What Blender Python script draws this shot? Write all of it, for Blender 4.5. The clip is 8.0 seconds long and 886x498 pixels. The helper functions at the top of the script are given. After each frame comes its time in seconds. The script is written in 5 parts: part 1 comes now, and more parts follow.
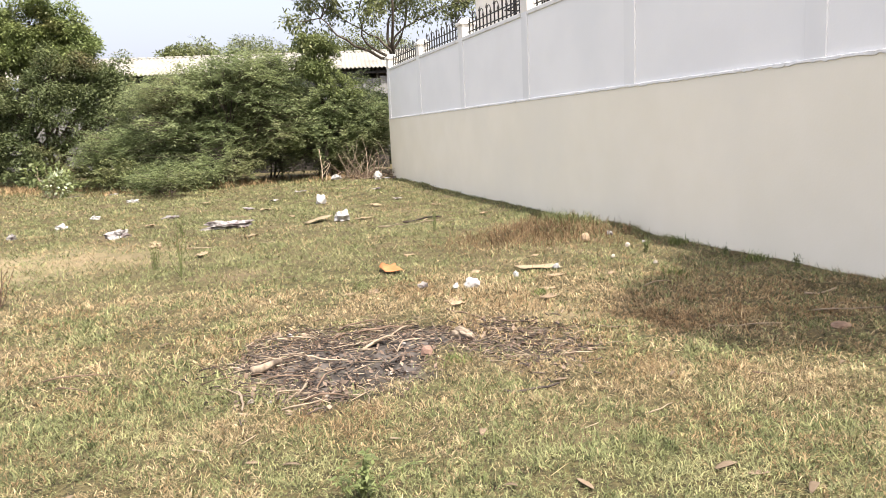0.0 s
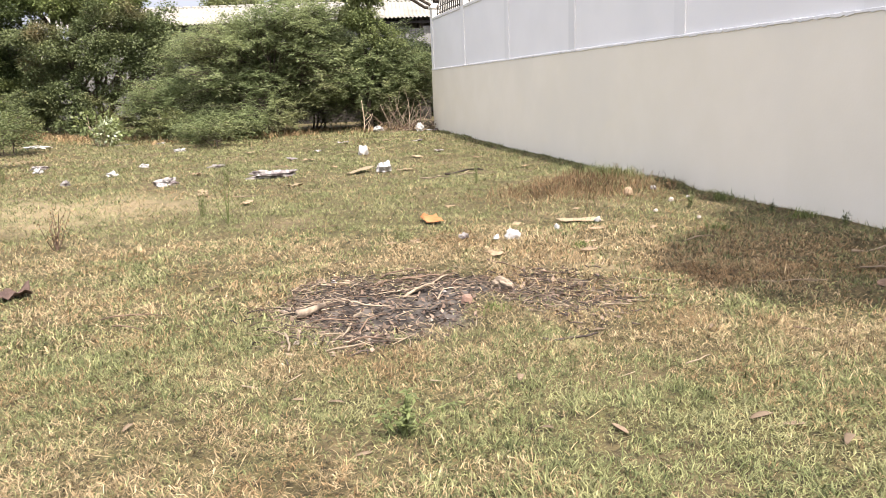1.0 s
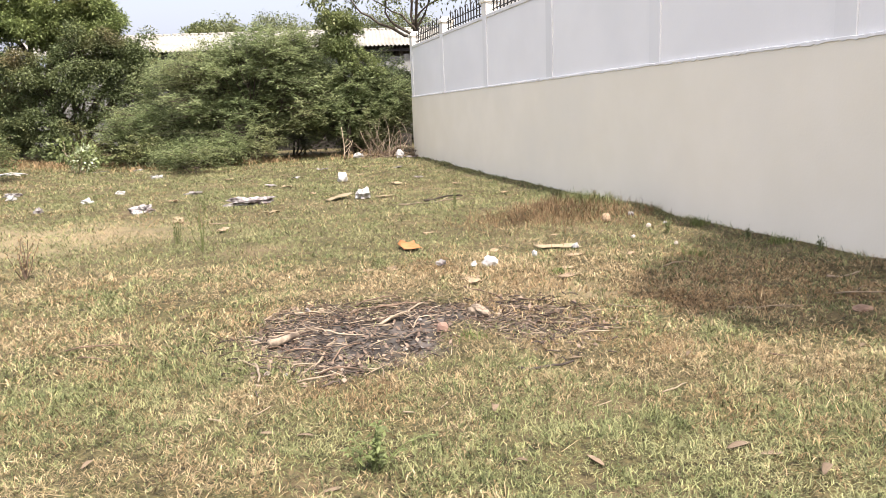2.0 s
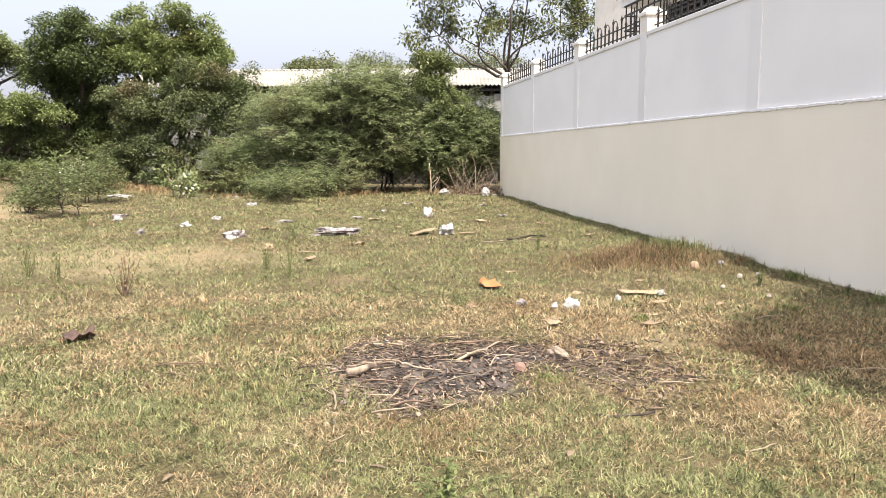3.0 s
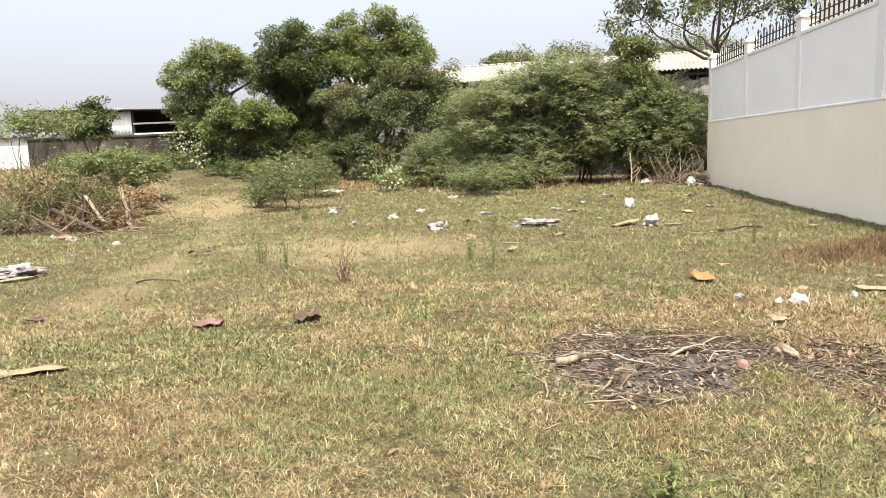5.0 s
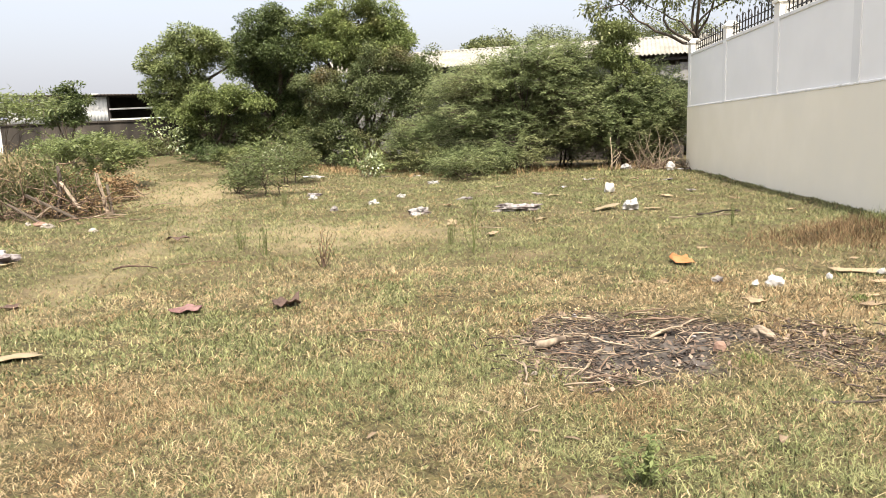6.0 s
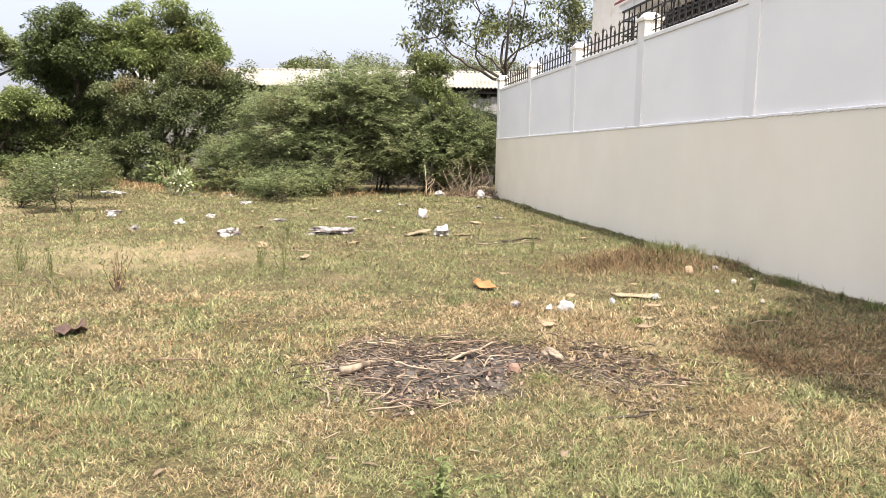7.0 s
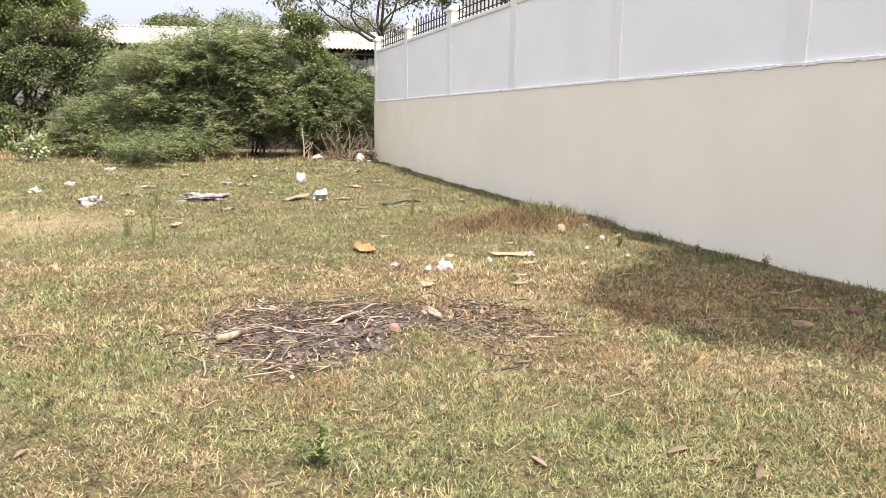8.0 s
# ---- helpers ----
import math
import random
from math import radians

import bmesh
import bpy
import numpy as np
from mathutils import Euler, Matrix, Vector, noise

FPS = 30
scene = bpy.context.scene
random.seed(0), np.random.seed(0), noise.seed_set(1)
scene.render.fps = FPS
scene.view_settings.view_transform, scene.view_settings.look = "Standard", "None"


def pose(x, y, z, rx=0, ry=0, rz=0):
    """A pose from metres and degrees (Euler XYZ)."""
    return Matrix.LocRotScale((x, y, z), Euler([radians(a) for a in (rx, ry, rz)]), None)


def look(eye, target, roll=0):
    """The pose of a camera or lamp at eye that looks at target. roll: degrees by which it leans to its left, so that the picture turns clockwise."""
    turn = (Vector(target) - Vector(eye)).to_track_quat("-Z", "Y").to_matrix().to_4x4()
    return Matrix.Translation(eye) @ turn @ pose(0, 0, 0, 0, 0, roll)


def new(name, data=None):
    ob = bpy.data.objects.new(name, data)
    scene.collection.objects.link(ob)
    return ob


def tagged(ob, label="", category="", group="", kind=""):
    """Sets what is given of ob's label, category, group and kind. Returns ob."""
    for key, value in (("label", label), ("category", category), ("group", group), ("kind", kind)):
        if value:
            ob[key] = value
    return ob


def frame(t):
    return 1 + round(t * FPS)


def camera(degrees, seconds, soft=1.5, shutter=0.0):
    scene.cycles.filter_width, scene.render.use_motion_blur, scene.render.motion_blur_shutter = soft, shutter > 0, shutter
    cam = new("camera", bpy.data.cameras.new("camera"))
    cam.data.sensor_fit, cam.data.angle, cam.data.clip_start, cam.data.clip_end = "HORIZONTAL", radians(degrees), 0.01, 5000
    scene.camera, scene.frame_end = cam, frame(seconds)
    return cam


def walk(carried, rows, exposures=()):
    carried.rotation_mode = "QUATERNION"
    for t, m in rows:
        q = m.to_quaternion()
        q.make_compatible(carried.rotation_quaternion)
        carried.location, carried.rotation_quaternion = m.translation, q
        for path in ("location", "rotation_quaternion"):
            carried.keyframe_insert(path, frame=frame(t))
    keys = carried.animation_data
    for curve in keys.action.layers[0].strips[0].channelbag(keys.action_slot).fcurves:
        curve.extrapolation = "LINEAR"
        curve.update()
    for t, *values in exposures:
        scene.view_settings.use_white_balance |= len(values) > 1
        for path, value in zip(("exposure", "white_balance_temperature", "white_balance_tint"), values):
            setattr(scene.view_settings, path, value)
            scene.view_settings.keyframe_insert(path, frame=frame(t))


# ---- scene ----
cam = camera(62.3, 8.0, 0.5)
PATH = [
    (0, (0.099, 0.438, 1.436), (0.686, 2.324, 1.123), -2.7),
    (0.2, (0.052, 0.418, 1.446), (0.734, 2.268, 1.116), -3.6),
    (0.5, (-0.006, 0.388, 1.462), (0.635, 2.242, 1.072), -2.4),
    (0.7, (0.027, 0.397, 1.454), (0.535, 2.294, 1.075), -0.9),
    (1, (0.071, 0.383, 1.419), (0.542, 2.278, 0.987), -2.3),
    (1.2, (0.093, 0.429, 1.414), (0.579, 2.329, 1.022), -0.9),
    (2.3, (0.139, 0.422, 1.414), (0.672, 2.315, 1.049), -2.5),
    (2.5, (0.145, 0.417, 1.421), (0.655, 2.317, 1.062), -1.6),
    (2.8, (0.132, 0.422, 1.412), (0.507, 2.366, 1.133), -0.5),
    (3, (0.125, 0.424, 1.411), (0.439, 2.382, 1.153), -0.2),
    (3.2, (0.096, 0.425, 1.401), (0.302, 2.398, 1.146), 1.3),
    (3.5, (0.071, 0.428, 1.4), (0.126, 2.408, 1.127), 0.8),
    (3.8, (0.044, 0.42, 1.388), (-0.074, 2.397, 1.111), 0.1),
    (4, (0.023, 0.416, 1.389), (-0.171, 2.382, 1.079), -0.8),
    (4.2, (-0.007, 0.393, 1.4), (-0.267, 2.351, 1.087), -1.3),
    (5.3, (0.028, 0.459, 1.376), (-0.159, 2.434, 1.119), -2.4),
    (5.5, (0.02, 0.426, 1.383), (-0.167, 2.398, 1.108), -2.9),
    (5.8, (0.029, 0.447, 1.379), (-0.173, 2.418, 1.106), -2.8),
    (6, (0.036, 0.459, 1.366), (-0.126, 2.428, 1.059), -2.0),
    (6.3, (0.05, 0.463, 1.372), (-0.035, 2.439, 1.072), -1.6),
    (6.5, (0.068, 0.465, 1.363), (0.075, 2.44, 1.045), -0.9),
    (6.8, (0.093, 0.449, 1.382), (0.289, 2.415, 1.07), -0.0),
    (7, (0.113, 0.435, 1.388), (0.444, 2.391, 1.137), 0.8),
    (7.2, (0.149, 0.435, 1.39), (0.634, 2.364, 1.181), 1.0),
    (7.3, (0.157, 0.433, 1.385), (0.722, 2.34, 1.172), 1.2),
    (7.5, (0.17, 0.428, 1.369), (0.849, 2.296, 1.148), 1.0),
    (7.7, (0.168, 0.424, 1.378), (0.905, 2.262, 1.1), 1.4),
    (8, (0.138, 0.402, 1.377), (0.776, 2.266, 1.033), 0.7),
]
# seconds, stops, kelvin, tint
EXPOSURE = ((0, 2.11, 6500, 10), (1.2, 2.09, 6430, 12), (3, 2.07, 6500, 11), (4.2, 2.03, 6630, 8), (6, 2.03, 6740, 7), (7, 2.09, 6540, 10), (8, 2.12, 6500, 11))
walk(cam, [(t, look(eye, target, roll)) for t, eye, target, roll in PATH], EXPOSURE)

# ---- light ----
SUN_EL, SUN_ROT = radians(62), radians(168)
world = bpy.data.worlds.new("sky")
scene.world = world
world.use_nodes = True
wn = world.node_tree
sky = wn.nodes.new("ShaderNodeTexSky")
sky.sky_type = "NISHITA"
sky.sun_disc = False
sky.sun_elevation, sky.sun_rotation = SUN_EL, SUN_ROT
sky.air_density, sky.dust_density, sky.ozone_density, sky.altitude = 1.0, 10.0, 0.7, 50
haze = wn.nodes.new("ShaderNodeMix")
haze.data_type = "RGBA"
haze.inputs[0].default_value, haze.inputs[7].default_value = 0.68, (1.44, 1.47, 1.68, 1)
wn.links.new(sky.outputs[0], haze.inputs[6])
wn.links.new(haze.outputs[2], wn.nodes["Background"].inputs[0])
wn.nodes["Background"].inputs[1].default_value = 0.15
sun = new("sun", bpy.data.lights.new("sun", "SUN"))
sun.data.energy, sun.data.angle, sun.data.color = 2.25, radians(0.6), (1.0, 0.945, 0.86)
SUN_DIR = Vector((math.sin(SUN_ROT) * math.cos(SUN_EL), math.cos(SUN_ROT) * math.cos(SUN_EL), math.sin(SUN_EL)))
sun.matrix_world = look(SUN_DIR * 60, (0, 0, 0))

# ---- materials ----
RNG = np.random.default_rng(7)


def mat(name, a, b, scale=6.0, rough=0.85, bump=0.2, bump_scale=60.0, c=None, c_scale=1.2, c_at=0.62,
        island=0.0, obj=0.0, metal=0.0, translucent=0.0, stretch=(1, 1, 1), spec=0.3):
    """Two tones mixed by fine noise, a third in larger stains; island/obj: value change from piece to piece."""
    m = bpy.data.materials.new(name)
    m.use_nodes = True
    t = m.node_tree
    N, L = t.nodes, t.links
    p = N["Principled BSDF"]
    tc = N.new("ShaderNodeTexCoord")
    mp = N.new("ShaderNodeMapping")
    mp.inputs["Scale"].default_value = stretch
    L.new(tc.outputs["Object"], mp.inputs[0])

    def noise_node(s, detail=4.0):
        n = N.new("ShaderNodeTexNoise")
        n.inputs["Scale"].default_value, n.inputs["Detail"].default_value = s, detail
        L.new(mp.outputs[0], n.inputs["Vector"])
        return n.outputs["Fac"]

    def ramp(fac, lo, hi):
        r = N.new("ShaderNodeMapRange")
        r.inputs["From Min"].default_value, r.inputs["From Max"].default_value = lo, hi
        L.new(fac, r.inputs["Value"])
        return r.outputs[0]

    def mix(fac, x, y, kind="MIX"):
        q = N.new("ShaderNodeMix")
        q.data_type, q.blend_type = "RGBA", kind
        for sock, v in ((q.inputs[0], fac), (q.inputs[6], x), (q.inputs[7], y)):
            if isinstance(v, (int, float)):
                sock.default_value = v
            elif isinstance(v, tuple):
                sock.default_value = (*v, 1)
            else:
                L.new(v, sock)
        return q.outputs[2]

    col = mix(ramp(noise_node(scale), 0.35, 0.65), a, b)
    if c:
        col = mix(ramp(noise_node(c_scale, 6.0), c_at - 0.08, c_at + 0.1), col, c)
    for amount, node, out in ((island, "ShaderNodeNewGeometry", "Random Per Island"), (obj, "ShaderNodeObjectInfo", "Random")):
        if amount:
            r = N.new("ShaderNodeMapRange")
            L.new(N.new(node).outputs[out], r.inputs["Value"])
            r.inputs["To Min"].default_value, r.inputs["To Max"].default_value = 1 - amount, 1 + amount
            v = N.new("ShaderNodeCombineColor")
            for i in range(3):
                L.new(r.outputs[0], v.inputs[i])
            col = mix(1.0, col, v.outputs[0], "MULTIPLY")
    L.new(col, p.inputs["Base Color"])
    p.inputs["Roughness"].default_value, p.inputs["Metallic"].default_value = rough, metal
    p.inputs["Specular IOR Level"].default_value = spec
    if bump:
        b_node = N.new("ShaderNodeBump")
        b_node.inputs["Strength"].default_value, b_node.inputs["Distance"].default_value = bump, 0.02
        L.new(noise_node(bump_scale, 5.0), b_node.inputs["Height"])
        L.new(b_node.outputs[0], p.inputs["Normal"])
    if translucent:
        tr = N.new("ShaderNodeBsdfTranslucent")
        L.new(col, tr.inputs[0])
        ms = N.new("ShaderNodeMixShader")
        ms.inputs[0].default_value = translucent
        L.new(p.outputs[0], ms.inputs[1])
        L.new(tr.outputs[0], ms.inputs[2])
        L.new(ms.outputs[0], N["Material Output"].inputs["Surface"])
    return m


M_CREAM = mat("cream_wall_paint", (0.84, 0.79, 0.665), (0.87, 0.82, 0.70), 1.3, 0.8, 0.06, 35, c=(0.81, 0.77, 0.665), c_scale=0.4, c_at=0.6)
M_GREYWHITE = mat("pale_grey_wall_paint", (0.825, 0.825, 0.82), (0.86, 0.86, 0.853), 1.1, 0.8, 0.06, 35, c=(0.79, 0.80, 0.80), c_scale=0.35, c_at=0.6)
# Pillars slightly greyer than the panels, with darker upright blotches
M_PILLAR = mat("pillar_grey", (0.79, 0.793, 0.79), (0.825, 0.827, 0.823), 1.5, 0.8, 0.06, 35, c=(0.72, 0.725, 0.725), c_scale=0.6, c_at=0.56, stretch=(1, 1, 0.3))
M_WHITE = mat("white_wash", (0.74, 0.74, 0.73), (0.80, 0.80, 0.79), 6, 0.8, 0.25, 40, c=(0.6, 0.59, 0.56), c_scale=3)
M_POST = mat("warm_white_post_paint", (0.78, 0.74, 0.68), (0.82, 0.79, 0.74), 4, 0.75, 0.1, 40, c=(0.66, 0.62, 0.56), c_scale=2.5, c_at=0.66)
M_IRON = mat("black_iron", (0.025, 0.024, 0.024), (0.045, 0.04, 0.037), 20, 0.5, 0.1, 90, metal=0.3)
M_TEAL = mat("teal_paint", (0.07, 0.42, 0.43), (0.08, 0.46, 0.47), 2, 0.6, 0.05)
M_REDTILE = mat("red_roof_tile", (0.20, 0.045, 0.045), (0.28, 0.07, 0.068), 6, 0.6, 0.1, obj=0.2)
# Near-black that paints unlit insides: shed walls, window panes, the eave band
M_DARK = mat("near_black_shade", (0.03, 0.028, 0.026), (0.045, 0.04, 0.038), 3, 0.8, 0)
M_ROOF = mat("cement_roof_sheet", (0.225, 0.215, 0.19), (0.28, 0.27, 0.24), 2.5, 0.85, 0.2, 30, c=(0.18, 0.17, 0.15), c_scale=0.9, c_at=0.58)
M_BOARD = mat("weathered_grey_board", (0.11, 0.11, 0.105), (0.24, 0.235, 0.225), 4, 0.9, 0.3, 40, c=(0.045, 0.045, 0.045), c_scale=2.2, c_at=0.56, obj=0.3, stretch=(1, 1, 0.2))
M_SHEET = mat("white_metal_sheet", (0.55, 0.56, 0.55), (0.68, 0.69, 0.68), 3, 0.5, 0.05, c=(0.42, 0.40, 0.36), c_scale=1.5, obj=0.12, stretch=(1, 1, 0.3))
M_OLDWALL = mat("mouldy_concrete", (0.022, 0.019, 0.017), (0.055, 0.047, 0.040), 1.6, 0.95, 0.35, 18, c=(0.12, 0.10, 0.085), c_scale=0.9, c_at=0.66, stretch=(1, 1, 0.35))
M_BARK = mat("bark", (0.055, 0.043, 0.034), (0.10, 0.08, 0.062), 14, 0.95, 0.5, 40, stretch=(1, 1, 0.3))
M_TWIG = mat("grey_dead_twig", (0.185, 0.145, 0.105), (0.30, 0.24, 0.175), 12, 0.9, 0.3, 60, island=0.35, obj=0.3)
M_BROWNTWIG = mat("brown_dead_twig", (0.075, 0.05, 0.036), (0.155, 0.108, 0.078), 12, 0.9, 0.3, 60, island=0.4, obj=0.3)
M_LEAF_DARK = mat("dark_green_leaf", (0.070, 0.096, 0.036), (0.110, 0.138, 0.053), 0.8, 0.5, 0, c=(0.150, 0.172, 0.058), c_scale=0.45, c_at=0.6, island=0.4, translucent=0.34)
M_LEAF_MATURE = mat("mature_green_leaf", (0.140, 0.176, 0.062), (0.200, 0.232, 0.085), 0.8, 0.5, 0, c=(0.180, 0.155, 0.072), c_scale=0.6, c_at=0.64, island=0.4, translucent=0.36)
M_LEAF_CREEPER = mat("creeper_leaf", (0.090, 0.114, 0.048), (0.135, 0.157, 0.068), 0.7, 0.55, 0, c=(0.170, 0.130, 0.068), c_scale=0.55, c_at=0.6, island=0.42, translucent=0.34)
M_LEAF_LIGHT = mat("fresh_green_leaf", (0.145, 0.180, 0.070), (0.198, 0.226, 0.092), 0.8, 0.5, 0, island=0.35, translucent=0.4)
M_LEAF_THORN = mat("grey_green_leaflet", (0.172, 0.212, 0.098), (0.236, 0.268, 0.128), 0.7, 0.6, 0, c=(0.265, 0.275, 0.140), c_scale=0.5, c_at=0.57, island=0.4, translucent=0.55)
M_LEAF_SAPLING = mat("deep_green_leaflet", (0.092, 0.114, 0.045), (0.140, 0.160, 0.066), 1.5, 0.6, 0, island=0.4, translucent=0.35)
M_LEAF_OLIVE = mat("olive_leaf", (0.105, 0.125, 0.045), (0.15, 0.16, 0.068), 1.5, 0.5, 0, island=0.45, translucent=0.25)
M_LEAF_BROWN = mat("withered_leaf", (0.20, 0.13, 0.07), (0.29, 0.20, 0.11), 3, 0.8, 0, island=0.4, translucent=0.2)
M_LEAF_PALE = mat("pale_waxy_leaf", (0.30, 0.36, 0.20), (0.46, 0.50, 0.36), 3, 0.5, 0, island=0.35, translucent=0.15)
M_GRASS = mat("green_grass", (0.082, 0.098, 0.038), (0.245, 0.250, 0.116), 13, 0.7, 0, c=(0.295, 0.282, 0.145), c_scale=1.6, c_at=0.62, island=0.62, translucent=0.18)
M_STRAW = mat("dry_grass", (0.215, 0.162, 0.090), (0.430, 0.346, 0.212), 14, 0.8, 0, c=(0.27, 0.185, 0.10), c_scale=1.4, c_at=0.62, island=0.6, translucent=0.2)
M_THATCH = mat("matted_brown_thatch", (0.045, 0.037, 0.019), (0.150, 0.122, 0.064), 12, 0.9, 0, c=(0.085, 0.088, 0.036), c_scale=1.5, c_at=0.55, island=0.75)
M_TUFT = mat("tuft_grass", (0.12, 0.15, 0.05), (0.18, 0.205, 0.075), 1.2, 0.7, 0, island=0.4, translucent=0.3)
M_RUSTGRASS = mat("rust_brown_dead_grass", (0.155, 0.100, 0.052), (0.345, 0.245, 0.135), 12, 0.85, 0, island=0.45, translucent=0.2)
M_DEADWEED = mat("dark_brown_dead_weed", (0.12, 0.078, 0.042), (0.21, 0.142, 0.078), 3, 0.85, 0, island=0.5, translucent=0.2)
M_PLASTIC = mat("white_plastic", (0.30, 0.295, 0.285), (0.43, 0.43, 0.425), 9, 0.4, 0.1, 60, c=(0.24, 0.215, 0.185), c_scale=5, c_at=0.6, obj=0.15)
# Dark blotches stand for stains and, as painted shade, for the creases
M_CLOTH = mat("dirty_creased_white_cloth", (0.26, 0.248, 0.240), (0.35, 0.338, 0.328), 9, 0.9, 0.2, 60, c=(0.10, 0.08, 0.08), c_scale=9, c_at=0.5)
M_CARD = mat("tan_cardboard", (0.22, 0.16, 0.105), (0.30, 0.222, 0.145), 6, 0.9, 0.15, 50, obj=0.25)
M_PALECARD = mat("pale_tan_board", (0.215, 0.168, 0.105), (0.275, 0.220, 0.145), 6, 0.9, 0.15, 50, c=(0.16, 0.118, 0.072), c_scale=4, obj=0.15)
M_HAY = mat("bleached_dead_foliage", (0.175, 0.130, 0.072), (0.27, 0.21, 0.125), 3, 0.85, 0, island=0.45, translucent=0.2)
M_ORANGE = mat("orange_wrapper", (0.28, 0.115, 0.048), (0.34, 0.155, 0.07), 9, 0.7, 0.1, 50, spec=0.1)
M_MAROON = mat("maroon_plastic", (0.12, 0.065, 0.062), (0.19, 0.115, 0.11), 14, 0.8, 0.2, 60, spec=0.1)
M_SHELL = mat("dark_brown_husk", (0.055, 0.035, 0.03), (0.10, 0.065, 0.05), 10, 0.8, 0.4, 50)
M_STONE = mat("dusty_stone", (0.27, 0.235, 0.20), (0.37, 0.33, 0.285), 9, 0.9, 0.4, 40, obj=0.25)
M_BRICK = mat("broken_red_brick", (0.21, 0.13, 0.10), (0.28, 0.18, 0.14), 9, 0.9, 0.4, 40, obj=0.2)
M_CHAR = mat("charred_wood", (0.028, 0.022, 0.019), (0.07, 0.055, 0.046), 10, 0.9, 0.4, 40, obj=0.3, island=0.3)
M_DRYLEAF = mat("curled_dry_leaf", (0.12, 0.09, 0.062), (0.20, 0.152, 0.11), 9, 0.9, 0.1, 50, obj=0.3, island=0.3, spec=0.1)
M_FLAKE = mat("burnt_leaf_flake", (0.085, 0.058, 0.044), (0.20, 0.148, 0.113), 9, 0.8, 0.1, 50, island=0.6)
M_LOG = mat("peeled_pale_log", (0.19, 0.15, 0.112), (0.30, 0.24, 0.18), 12, 0.85, 0.5, 40, c=(0.07, 0.052, 0.04), c_scale=9, c_at=0.6)
M_CONCRETE = mat("bare_earth_fill", (0.30, 0.25, 0.19), (0.38, 0.32, 0.25), 2, 0.95, 0.2, 20)

# ---- mesh helpers ----


def tubes(paths, seg=5):
    """Vertices and quads of tapered tubes; paths: lists of (point, radius)."""
    V, F, off = [], [], 0
    for path in paths:
        pts = [Vector(p) for p, _ in path]
        n = len(pts)
        for i, (p, r) in enumerate(path):
            d = (pts[min(i + 1, n - 1)] - pts[max(i - 1, 0)])
            d = d.normalized() if d.length > 1e-9 else Vector((0, 0, 1))
            u = d.cross(Vector((0.31, 0.17, 0.93)) if abs(d.z) < 0.9 else Vector((1, 0.1, 0))).normalized()
            w = d.cross(u)
            for k in range(seg):
                a = 2 * math.pi * k / seg
                V.append(pts[i] + (u * math.cos(a) + w * math.sin(a)) * r)
        for i in range(n - 1):
            for k in range(seg):
                a, b = off + i * seg + k, off + i * seg + (k + 1) % seg
                F.append((a, b, b + seg, a + seg))
        F.append(tuple(off + k for k in reversed(range(seg))))
        F.append(tuple(off + (n - 1) * seg + k for k in range(seg)))
        off += n * seg
    return V, F


def mesh_of(name, V, F, material, smooth=False):
    me = bpy.data.meshes.new(name)
    me.from_pydata([tuple(v) for v in V], [], F)
    me.materials.append(material)
    if smooth:
        me.polygons.foreach_set("use_smooth", [True] * len(me.polygons))
    me.update()
    return me


def mesh_np(name, V, Q, material):
    """A mesh from arrays: vertices n x 3, faces m x k."""
    me = bpy.data.meshes.new(name)
    V, Q = np.asarray(V, np.float32), np.asarray(Q, np.int32)
    me.vertices.add(len(V))
    me.vertices.foreach_set("co", V.ravel())
    me.loops.add(Q.size)
    me.loops.foreach_set("vertex_index", Q.ravel())
    me.polygons.add(len(Q))
    me.polygons.foreach_set("loop_start", np.arange(0, Q.size, Q.shape[1], dtype=np.int32))
    me.materials.append(material)
    me.update(calc_edges=True)
    return me


def attach(name, me, parent=None, label="", m=None):
    ob = new(name, me)
    if parent is not None:
        ob.parent = parent
    if m is not None:
        ob.matrix_basis = m
    if label:
        ob["label"] = label
    return ob


def part(name, bm, material, parent, label="", m=None, smooth=False):
    me = bpy.data.meshes.new(name)
    bm.to_mesh(me)
    bm.free()
    me.materials.append(material)
    if smooth:
        me.polygons.foreach_set("use_smooth", [True] * len(me.polygons))
    return attach(name, me, parent, label, m)


def thing(name, place, label, category, group="", turn=0.0, kind=""):
    e = new(name)
    e.empty_display_size = 0.2
    e.matrix_basis = pose(*place, 0, 0, turn)
    return tagged(e, label, category, group, kind)


def box(bm, lo, hi, bevel=0.0, taper=1.0):
    lo, hi = Vector(lo), Vector(hi)
    r = bmesh.ops.create_cube(bm, size=1.0)["verts"]
    for v in r:
        k = taper if v.co.z > 0 else 1.0
        v.co = Vector(((lo.x + hi.x) / 2 + v.co.x * (hi.x - lo.x) * k, (lo.y + hi.y) / 2 + v.co.y * (hi.y - lo.y) * k,
                       (lo.z + hi.z) / 2 + v.co.z * (hi.z - lo.z)))
    if bevel:
        es = list({e for v in r for e in v.link_edges})
        bmesh.ops.bevel(bm, geom=es, offset=bevel, segments=2, affect="EDGES", profile=0.6)


def boxed(lo, hi, bevel=0.0, taper=1.0):
    bm = bmesh.new()
    box(bm, lo, hi, bevel, taper)
    return bm


def hash2(i, j, seed):
    h = np.sin(i * 127.1 + j * 311.7 + seed * 74.7) * 43758.5453
    return h - np.floor(h)


